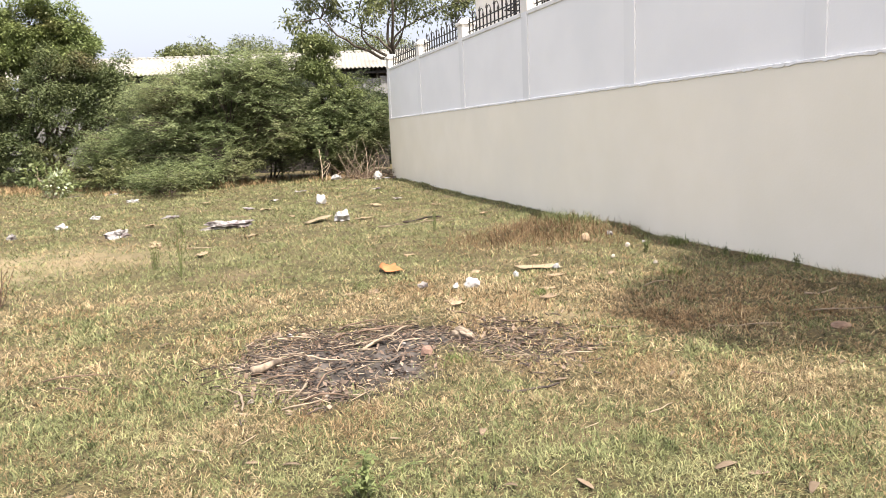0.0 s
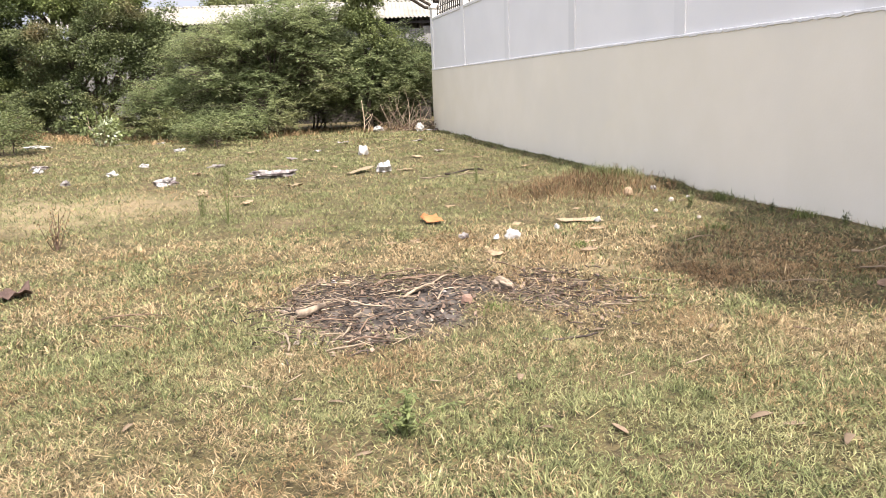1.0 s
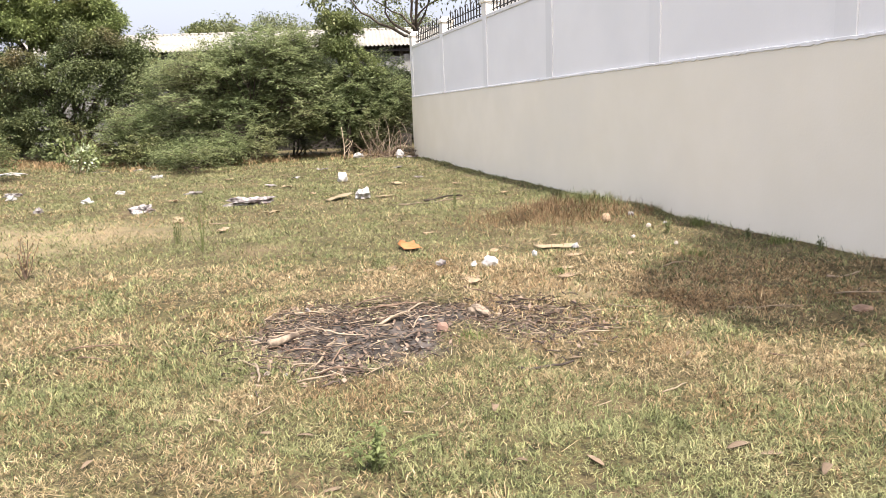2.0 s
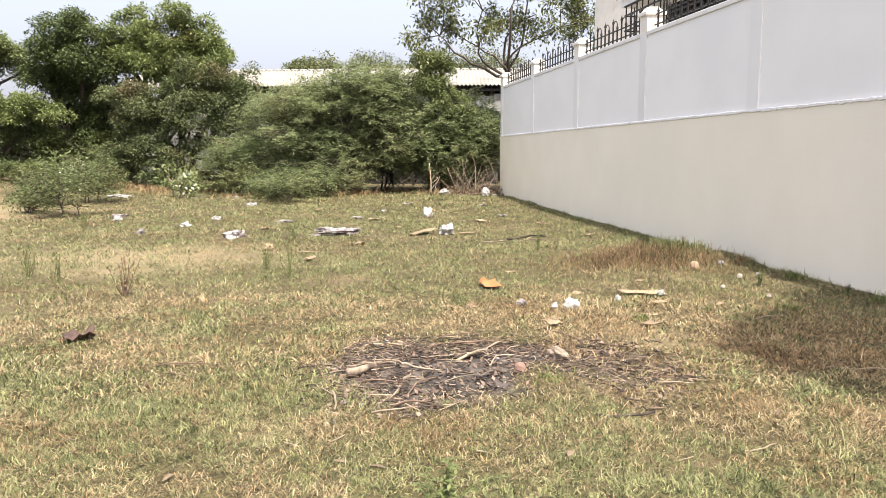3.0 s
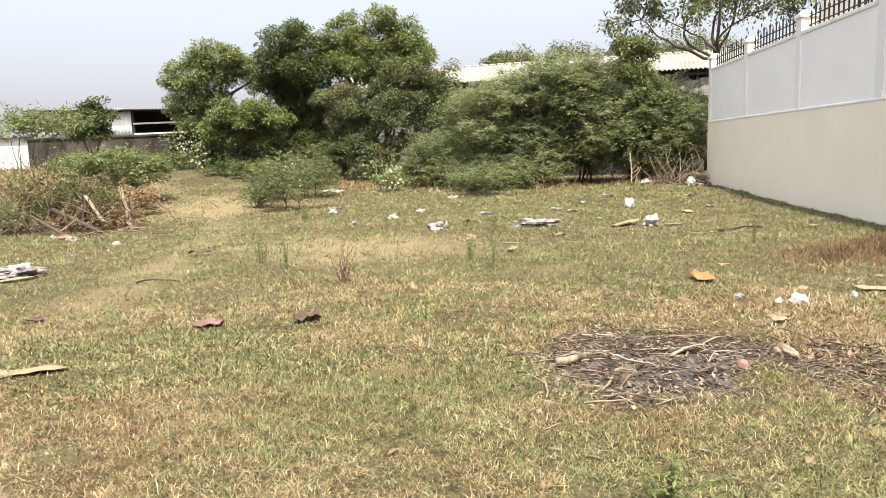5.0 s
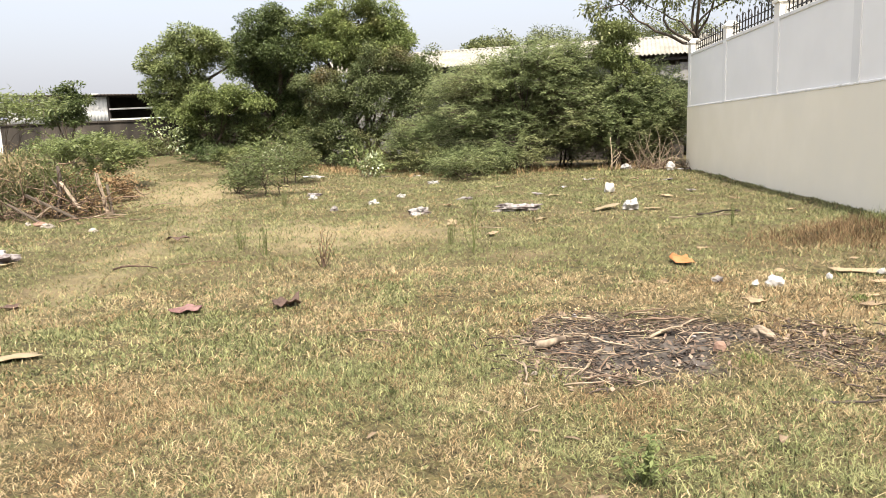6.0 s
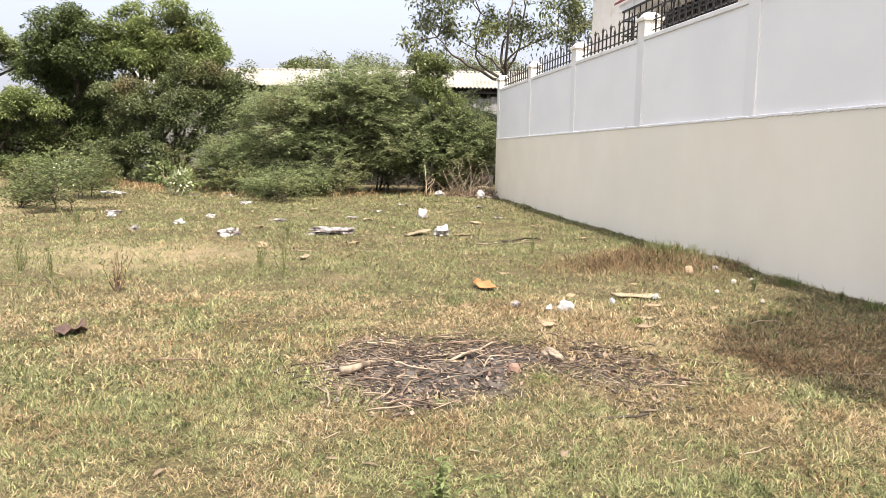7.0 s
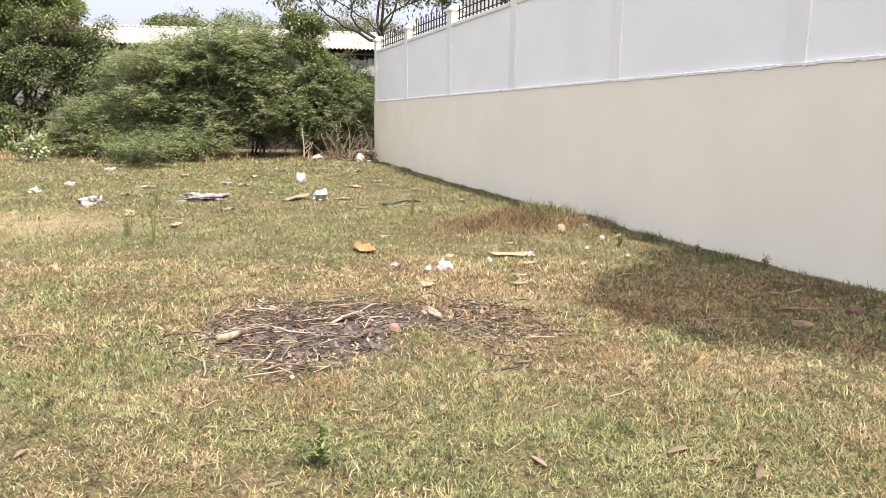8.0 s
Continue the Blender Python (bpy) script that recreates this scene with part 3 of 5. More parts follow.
# ---- plants ----
def leaves(C, A, length, width, rng, droop=0.2, jitter=0.5, up=1.3):
    """Leaf quads at the points C, pointing along A: a folded diamond each."""
    n = len(C)
    A = A + rng.normal(0, jitter, (n, 3))
    A[:, 2] -= droop
    A /= np.linalg.norm(A, axis=1)[:, None] + 1e-9
    U = rng.normal(0, 0.4, (n, 3))
    U[:, 2] += up
    S = np.cross(A, U)
    S /= np.linalg.norm(S, axis=1)[:, None] + 1e-9
    Nn = np.cross(S, A)
    ln = (length * rng.uniform(0.65, 1.25, n))[:, None]
    wd = (width * rng.uniform(0.7, 1.2, n))[:, None]
    mid = C + A * ln * 0.45
    V = np.stack([C, mid + S * wd * 0.5 + Nn * wd * 0.18, C + A * ln, mid - S * wd * 0.5 + Nn * wd * 0.18], 1).reshape(-1, 3)
    return V, np.arange(4 * n).reshape(-1, 4)


def clumps(lobes, rng, size, share=0.5, flat=0.62):
    """Each lobe of a crown broken into many small clumps on its surface."""
    out, grown = [], []
    for l in lobes:
        grown.append((*l[:3], l[3] * 0.82, l[4] * 0.82, l[5] * 0.82))
        for _ in range(5):
            d = rng.normal(0, 1, 3) + (0, 0, 0.35)
            d /= np.linalg.norm(d)
            k, f = rng.uniform(0.75, 1.02), rng.uniform(0.25, 0.5)
            grown.append((l[0] + d[0] * l[3] * k, l[1] + d[1] * l[4] * k, l[2] + d[2] * l[5] * k, l[3] * f, l[4] * f, l[5] * f))
    for l in grown:
        n = max(3, int(share * 4 * math.pi * ((l[3] * l[4] + l[3] * l[5] + l[4] * l[5]) / 3) / (size * size * 2.0)))
        for _ in range(n):
            d = rng.normal(0, 1, 3)
            d /= np.linalg.norm(d)
            k = rng.uniform(0.6, 1.02)
            r = size * rng.uniform(0.6, 1.35)
            out.append((l[0] + d[0] * l[3] * k, l[1] + d[1] * l[4] * k, l[2] + d[2] * l[5] * k, r * 1.15, r * 1.15, r * flat))
    return out


def leaf_heads(lobes, rng, size, n, flat=0.72):
    """n leaf points on separate domed heads spread over the lobes, the way each leaf points, and the heads."""
    heads, grown = [], []
    for l in lobes:
        grown.append((*l[:3], l[3] * 0.78, l[4] * 0.78, l[5] * 0.78))
        for _ in range(6):
            d = rng.normal(0, 1, 3) + (0, -0.3, 0.25)
            d /= np.linalg.norm(d)
            k, f = rng.uniform(0.7, 1.08), rng.uniform(0.24, 0.46)
            grown.append((l[0] + d[0] * l[3] * k, l[1] + d[1] * l[4] * k, l[2] + d[2] * l[5] * k, l[3] * f, l[4] * f, max(l[5], 0.7 * l[3]) * f))
    for l in grown:
        area = 4 * math.pi * (l[3] * l[4] + l[3] * l[5] + l[4] * l[5]) / 3
        for _ in range(max(2, int(0.42 * area / (size * size)))):
            d = rng.normal(0, 1, 3) + (0, -0.3, 0.2)
            d /= np.linalg.norm(d)
            c = np.array(l[:3]) + d * np.array(l[3:6]) * rng.uniform(0.6, 1.12)
            heads.append((*c, size * rng.uniform(0.3, 1.1)))
    H = np.array(heads)
    which = rng.choice(len(H), n, p=H[:, 3] ** 2 / np.sum(H[:, 3] ** 2))
    D = rng.normal(0, 1, (n, 3))
    D[:, 2] += 0.35
    D /= np.linalg.norm(D, axis=1)[:, None]
    R = H[which, 3] * rng.uniform(0.45, 1.15, n)
    P = H[which, :3] + D * R[:, None] * (1.0, 1.0, flat)
    A = D * (0.9, 0.9, 0.35)
    return P, A, H


def in_lobes(lobes, n, rng, inner=0.62, outer=1.04):
    """Points in the outer shell of a lumpy crown of ellipsoids, and the way out of it."""
    area = np.array([(l[3] * l[4] + l[3] * l[5] + l[4] * l[5]) for l in lobes])
    which = rng.choice(len(lobes), n, p=area / area.sum())
    L = np.array(lobes)[which]
    D = rng.normal(0, 1, (n, 3))
    D /= np.linalg.norm(D, axis=1)[:, None]
    lump = 0.82 + 0.36 * vnoise(D[:, 0] * 3 + L[:, 0] * 5 + D[:, 2] * 2.1, D[:, 1] * 3 + D[:, 2] * 2.7, 1.0, 11)
    R = (inner + (outer - inner) * np.sqrt(rng.uniform(0, 1, n))) * lump
    return L[:, :3] + D * R[:, None] * L[:, 3:6], D


def limb(a, b, r0, r1, rng, bend=0.12, n=6):
    a, b = np.array(a, float), np.array(b, float)
    d = np.linalg.norm(b - a)
    off = rng.normal(0, bend * d, 3)
    return [(tuple(a + (b - a) * t + off * math.sin(math.pi * t) + rng.normal(0, 0.012 * d, 3) * (0 < t < 1)), r0 + (r1 - r0) * t)
            for t in [k / (n - 1) for k in range(n)]]


def tree(place, lobes, clusters, per, leaf, material, label, seed, trunk=0.14, name="tree", stems=1, fork=0.35, droop=0.25, group="", twigs=True, clump=0.42):
    """A leafy tree: lobes are relative to its foot."""
    rng = np.random.default_rng(seed)
    t = thing(name, place, label, "tree" if name == "tree" else "bush", group)
    paths = []
    for s in range(stems):
        foot = np.array([0.0, 0, -0.1]) + (rng.normal(0, 0.25, 3) * (1, 1, 0) if stems > 1 else 0)
        mid = np.array(lobes[s % len(lobes)][:3]) * (0.35, 0.35, fork)
        paths.append(limb(foot, mid, trunk * 1.25, trunk * 0.8, rng, 0.05))
        for l in lobes:
            if stems == 1 or rng.uniform() < 0.6:
                end = np.array(l[:3]) + np.array([0, 0, l[5] * 0.2])
                paths.append(limb(mid, end, trunk * 0.7, trunk * 0.22, rng, 0.08))
    if stems == 1:
        attach("trunk", mesh_of("trunk", *tubes(paths, 7), M_BARK, True), t, "brown bark trunk and limbs")
    else:
        for q in paths:
            attach("stem", mesh_of("stem", *tubes([q], 7), M_BARK, True), t)
    n = int(clusters * per)
    P, A, H = leaf_heads(lobes, rng, clump, n)
    fill, D = in_lobes(lobes, n // 9, rng, 0.25, 0.72)
    P, A = np.concatenate([P, fill]), np.concatenate([A, D])
    keep = P[:, 2] > 0.02
    P, A = P[keep], A[keep]
    if twigs:
        L = np.array(lobes)
        tw = []
        for h in H[:, :3]:
            c = L[np.argmin(np.sum((L[:, :3] - h) ** 2, 1)), :3]
            tw.append(limb(c + (h - c) * rng.uniform(0.1, 0.4), h, 0.032 * clump, 0.008 * clump, rng, 0.1, 4))
        tagged(attach("twig_work", mesh_of("twig_work", *tubes(tw, 3), M_BARK), t), kind="stuff")
    tagged(attach("crown", mesh_np("crown", *leaves(P, A, leaf[0] * 0.85, leaf[1], rng, droop, 0.45, 0.9), material), t), kind="stuff")
    return t


def thorn_bush(place, lobes, sprays, material, label, seed, stems=5, length=0.75, name="thorn_bush", leaflet=(0.125, 0.034), pairs=10, group=""):
    """A feathery thorn bush: arching twigs in flat layers with rows of small leaflets."""
    rng = np.random.default_rng(seed)
    t = thing(name, place, label, "bush", group)
    paths = []
    for s in range(stems):
        foot = rng.normal(0, 0.22, 3) * (1, 1, 0) - np.array([0, 0, 0.1])
        l = lobes[s % len(lobes)]
        foot = foot * min(1.0, l[3])
        fork = foot + (np.array(l[:3]) - foot) * 0.5 + rng.normal(0, 0.12, 3) * l[3:6]
        k = 1.0 if sprays > 900 else 0.4 if length > 0.3 else 0.1
        paths.append(limb(foot, fork, 0.045 * k, 0.03 * k, rng, 0.08))
        for _ in range(5):
            e = np.array(l[:3]) + rng.normal(0, 0.5, 3) * l[3:6]
            paths.append(limb(fork, e, 0.024 * k, 0.006 * k, rng, 0.12))
    for q in paths:
        attach("stem", mesh_of("stem", *tubes([q], 6), M_BARK, True), t)
    C, D = in_lobes(clumps(lobes, rng, 0.48 if sprays > 900 else min(0.3, 0.5 * lobes[0][3]), 0.62, 0.42), sprays, rng, 0.35, 1.0)
    keep = C[:, 2] > 0.1
    C, D = C[keep], D[keep]
    n = len(C)
    out = C * (1, 1, 0.15)
    out = out / (np.linalg.norm(out, axis=1)[:, None] + 1e-9)
    W = D * (0.7, 0.7, 0.2) + out * 0.7 + rng.normal(0, 0.3, (n, 3)) * (1, 1, 0.35)
    W[:, 2] += rng.normal(0.14, 0.22, n)
    W /= np.linalg.norm(W, axis=1)[:, None]
    ln = length * rng.uniform(0.45, 1.0, n) * np.where(rng.uniform(0, 1, n) < 0.10, 1.9, 1.0)
    S = np.cross(W, np.array([0, 0, 1.0]))
    S /= np.linalg.norm(S, axis=1)[:, None] + 1e-9
    P, A = [], []
    for k in range(pairs):
        u = (k + 0.5) / pairs
        p = C + W * (ln * u)[:, None]
        p[:, 2] -= 0.28 * ln * u * u
        for sg in (-1, 1):
            P.append(p + rng.normal(0, 0.03, (n, 3)))
            A.append(S * sg + W * 0.35)
    tagged(attach("foliage", mesh_np("foliage", *leaves(np.concatenate(P), np.concatenate(A), leaflet[0], leaflet[1], rng, 0.1, 0.4, 0.75), material), t, "rows of small leaflets"), kind="stuff")
    tw = []
    for k in range(0, n, 2):
        a, b = C[k] - W[k] * 0.33 * length, C[k] + W[k] * ln[k]
        b = b - (0, 0, 0.28 * ln[k])
        tw.append([(tuple(a), 0.012 * length), (tuple((a + b) / 2 + (0, 0, 0.06 * ln[k])), 0.008 * length), (tuple(b), 0.0025 * length)])
    tagged(attach("twig_work", mesh_of("twig_work", *tubes(tw, 3), M_BARK), t), kind="stuff")
    return t


def back_trees():
    def rel(base, lobes):
        bx, by = base
        bz = float(gz(bx, by))
        return (bx, by, bz), [(x - bx, y - by, z - bz, a, b, c) for x, y, z, a, b, c in lobes]

    p, l = rel((-12.2, 30.6), [(-13.0, 30.3, 5.0, 1.0, 0.9, 0.75), (-12.1, 30.3, 5.35, 0.95, 0.9, 0.75), (-13.75, 30.2, 4.2, 0.7, 0.8, 0.6), (-12.5, 30.2, 4.3, 0.95, 0.9, 0.75), (-11.3, 30.4, 5.1, 0.5, 0.6, 0.5),
                               (-13.4, 30.1, 3.3, 0.85, 0.8, 0.7), (-12.6, 30.2, 3.5, 0.75, 0.8, 0.6), (-13.3, 30.2, 2.7, 0.6, 0.7, 0.4), (-10.75, 30.5, 4.5, 0.3, 0.4, 0.3)])
    tree(p, l, 1900, 14, (0.15, 0.06), M_LEAF_LIGHT, "light green broadleaf tree behind the thicket", 21, clump=0.4)
    p, l = rel((-9.4, 30.6), [(-9.3, 29.6, 5.5, 1.1, 1.1, 1.05), (-8.3, 29.5, 5.1, 0.95, 1.0, 1.0), (-9.8, 29.7, 4.7, 0.65, 0.9, 0.9), (-8.7, 29.4, 5.9, 0.75, 0.8, 0.6), (-7.7, 29.4, 4.5, 0.9, 0.8, 0.6), (-9.2, 30.2, 4.3, 1.3, 1.0, 0.9),
                              (-9.0, 30.9, 3.2, 1.3, 0.9, 1.3), (-8.2, 30.8, 2.0, 1.3, 0.9, 1.6), (-9.8, 30.7, 1.8, 1.3, 0.9, 1.5)])
    tree(p, l, 3400, 15, (0.14, 0.058), M_LEAF_DARK, "dense dark green broadleaf tree with a shaded hollow below", 22, trunk=0.2, clump=0.4)
    p, l = rel((-5.8, 30.4), [(-6.6, 29.8, 5.5, 1.0, 1.0, 0.95), (-5.4, 29.9, 5.75, 1.1, 1.1, 0.9), (-4.5, 29.8, 5.5, 0.75, 0.8, 0.75), (-3.85, 29.8, 5.3, 0.4, 0.6, 0.4), (-5.6, 29.7, 4.7, 1.6, 1.2, 0.9), (-7.2, 29.8, 5.0, 0.7, 0.8, 0.8), (-4.2, 29.6, 4.6, 1.0, 0.9, 0.7)])
    tree(p, l, 2700, 15, (0.15, 0.062), M_LEAF_MATURE, "tall round green broadleaf tree above the thicket", 23, trunk=0.2, clump=0.42)
    p, l = rel((-5.2, 28.6), [(-6.4, 28.4, 3.2, 1.1, 0.9, 1.1), (-4.7, 28.3, 3.7, 1.2, 0.9, 0.9), (-3.4, 28.4, 3.4, 0.95, 0.9, 0.95), (-3.0, 28.2, 2.2, 0.95, 0.8, 1.2), (-4.6, 28.0, 2.2, 1.3, 0.9, 1.2), (-6.3, 28.0, 1.8, 1.2, 0.9, 1.1),
                              (-3.0, 28.0, 1.0, 1.0, 0.7, 0.8), (-5.4, 27.7, 0.9, 1.5, 0.7, 0.7), (-7.2, 28.2, 1.0, 0.9, 0.7, 0.7), (-2.9, 28.5, 4.0, 0.6, 0.6, 0.45), (-2.5, 28.3, 3.0, 0.6, 0.6, 0.7)])
    tree(p, l, 3700, 15, (0.125, 0.052), M_LEAF_CREEPER, "broad tangled thicket grown over with reddish creepers", 24, trunk=0.1, name="thicket", stems=3, clump=0.34)
    p, l = rel((-11.0, 28.8), [(-11.3, 28.4, 2.95, 0.65, 0.6, 0.4), (-10.3, 28.3, 3.05, 0.75, 0.7, 0.45), (-11.9, 28.5, 2.4, 0.45, 0.5, 0.4), (-9.4, 28.5, 2.9, 0.5, 0.5, 0.3)])
    tree(p, l, 700, 14, (0.14, 0.055), M_LEAF_MATURE, "sunlit yellow-green shrub before the dark tree", 25, trunk=0.06, name="shrub", stems=3, clump=0.34)
    # Dark leaf colour puts the shade below the tree into the undergrowth itself
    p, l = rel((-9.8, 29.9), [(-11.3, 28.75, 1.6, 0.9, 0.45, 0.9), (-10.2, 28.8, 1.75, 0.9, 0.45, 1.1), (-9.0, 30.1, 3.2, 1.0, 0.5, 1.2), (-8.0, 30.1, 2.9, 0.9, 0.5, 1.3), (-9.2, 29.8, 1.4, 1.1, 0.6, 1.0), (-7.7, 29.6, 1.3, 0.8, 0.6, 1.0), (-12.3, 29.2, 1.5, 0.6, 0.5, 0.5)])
    tree(p, l, 2000, 14, (0.12, 0.05), M_LEAF_DARK, "undergrowth below the tree, dark leaves standing for its shade", 28, trunk=0.06, name="shrub", stems=3, clump=0.36)
    # thorn bushes in front of the long shed
    thorn_bush(G(0.6, 24.6), [(-0.9, 0, 1.9, 1.5, 1.2, 1.25), (0.5, 0.2, 2.5, 1.4, 1.2, 1.3), (-0.6, -0.4, 0.9, 1.6, 1.1, 0.9), (1.5, 0.2, 1.9, 1.1, 1.0, 1.2), (0.4, -0.2, 3.4, 1.2, 0.8, 0.55), (1.5, 0.0, 3.3, 0.7, 0.7, 0.45), (-1.4, 0.1, 2.8, 0.8, 0.7, 0.5)],
               3600, M_LEAF_THORN, "large feathery grey-green thorn bush", 31, stems=7)
    thorn_bush(G(3.9, 25.2), [(0.2, 0, 1.5, 1.4, 1.0, 1.35), (-1.0, 0.1, 1.6, 1.2, 1.0, 1.3), (1.2, 0.0, 1.6, 1.1, 0.9, 1.3), (0.0, 0.3, 2.3, 1.6, 0.9, 0.75)],
               2900, M_LEAF_THORN, "dense green thorn bush against the wall corner", 32, stems=6, length=0.6)
    thorn_bush(G(-0.9, 22.6), [(-0.2, 0, 0.5, 0.6, 0.6, 0.4), (0.5, 0.2, 0.4, 0.5, 0.5, 0.3)], 300, M_LEAF_THORN, "low spreading thorn bush at the edge of the grass", 33, stems=4, length=0.55)
    thorn_bush(G(-1.9, 26.4), [(0.2, 0, 1.7, 1.1, 1.0, 1.4), (-0.4, 0, 0.9, 1.2, 0.9, 0.9), (1.3, 0.3, 2.3, 1.1, 0.8, 1.0), (2.3, 0.4, 2.2, 0.9, 0.7, 1.0)], 2300, M_LEAF_THORN, "feathery thorn bush between the trees", 34, stems=5)
    thorn_bush(G(5.3, 25.8), [(0, 0, 1.5, 1.1, 0.8, 1.4), (0.6, 0.3, 1.9, 0.9, 0.7, 1.0), (-0.5, -0.2, 0.6, 0.8, 0.6, 0.6)], 2000, M_LEAF_THORN, "dense green thorn bush against the wall corner", 35, stems=5, length=0.55)
    thorn_bush(G(2.3, 26.4), [(0, 0, 1.3, 1.0, 0.7, 1.2), (0.3, 0.1, 2.2, 0.9, 0.7, 0.9)], 1500, M_LEAF_THORN, "feathery thorn bush behind the front row", 36, stems=4)
    p, l = rel((3.9, 24.7), [(3.85, 24.7, 4.2, 0.55, 0.45, 0.36), (3.7, 24.7, 3.55, 0.6, 0.45, 0.36), (4.2, 24.6, 3.1, 0.6, 0.45, 0.4), (3.5, 24.7, 4.35, 0.28, 0.28, 0.2)])
    tree(p, l, 750, 14, (0.13, 0.05), M_LEAF_LIGHT, "slender light green tree rising above the bushes", 26, trunk=0.07, clump=0.3)
    # far trees beyond the shed
    for k, (x, y, z, w, h) in enumerate(((-0.7, 58, 7.9, 2.0, 0.9), (4.6, 60, 7.9, 2.8, 1.1), (12.5, 58, 8.1, 3.6, 1.3), (8.6, 62, 8.2, 1.8, 0.9))):
        tree((x, y, 0), [(0, 0, z, w, 2, h), (-w * 0.5, 0, z - 0.5, w * 0.7, 2, h), (w * 0.55, 0, z - 0.4, w * 0.6, 2, h), (0, 0, z - 2.5, w, 2, 2.5)], 800, 14, (0.22, 0.10), M_LEAF_OLIVE,
             "distant olive green tree beyond the shed roof", 40 + k, trunk=0.2, group="far trees", twigs=False, clump=0.6)
    # tree of the compound, over the far end of the wall
    rng = np.random.default_rng(51)
    t = thing("tree", (6.3, 24.6, 0), "open-crowned tree with crooked dark branches behind the wall", "tree")
    paths = [limb((0.3, 0, -0.1), (-0.1, 0, 4.0), 0.13, 0.085, rng, 0.02)]
    mains = [(-1.5, 0.1, 5.1), (-0.9, 0.3, 6.1), (0.1, -0.3, 6.6), (0.9, 0.2, 6.0), (1.6, -0.2, 5.5), (-2.4, -0.1, 5.2), (0.5, 0.3, 7.2)]
    joints = []
    for e in mains:
        q = limb((-0.1, 0, 3.9), e, 0.052, 0.016, rng, 0.13, 9)
        paths.append(q)
        joints += [np.array(c[0]) for c in q[4:]]
    ends = [(-3.2, 0, 5.1), (-2.8, 0.3, 5.7), (-2.1, -0.3, 6.2), (-1.6, 0.3, 6.8), (-0.9, -0.2, 7.2), (-0.2, 0.3, 7.6), (0.6, -0.3, 7.8), (1.2, 0.2, 7.1), (1.7, -0.3, 6.5), (2.3, 0.2, 6.3), (2.7, 0, 5.9),
            (2.3, 0.4, 5.3), (-1.9, 0.4, 5.6), (-0.4, 0.5, 6.0), (0.6, 0.5, 5.9), (0.2, -0.5, 6.9), (1.2, -0.4, 5.4), (-1.1, -0.4, 5.5), (-2.6, 0.1, 6.9), (1.8, 0.1, 7.6), (-1.4, 0, 7.8), (0.0, 0, 5.4)]
    tips = []
    for e in ends:
        e = np.array(e)
        near = min(joints, key=lambda c: np.linalg.norm(c - e) + 0.4 * max(0, c[2] - e[2]))
        paths.append(limb(near, e, 0.02, 0.007, rng, 0.12, 6))
        for _ in range(7):
            q = e + rng.normal(0, 1, 3) * (0.36, 0.4, 0.26)
            tips += [q, (q * 0.6 + e * 0.4)]
            if _ < 3:
                paths.append(limb(e * 0.6 + near * 0.4, q, 0.008, 0.003, rng, 0.1, 4))
    attach("trunk", mesh_of("trunk", *tubes(paths, 6), M_BARK, True), t, "crooked dark trunk and branches")
    T = np.repeat(np.array(tips), 38, 0)
    P = T + rng.normal(0, 0.13, T.shape)
    tagged(attach("crown", mesh_np("crown", *leaves(P, (P - T) * 3, 0.14, 0.07, rng, 0.25), M_LEAF_OLIVE), t, "sparse clusters of olive leaves"), kind="stuff")
    # tree that shades the grass beside the wall
    p, l = rel((7.8, -2.0), [(5.95, -1.95, 13.6, 1.05, 0.9, 0.5), (5.4, -1.75, 13.4, 0.5, 0.6, 0.35), (6.7, -1.6, 13.7, 0.95, 0.95, 0.6), (6.3, -2.6, 13.5, 0.8, 0.5, 0.45), (7.3, -0.8, 13.7, 0.6, 0.75, 0.4)])
    tree(p, l, 1500, 16, (0.48, 0.32), M_LEAF_DARK, "tall leafy tree inside the compound, shading the grass", 27, trunk=0.2, clump=0.35)


back_trees()


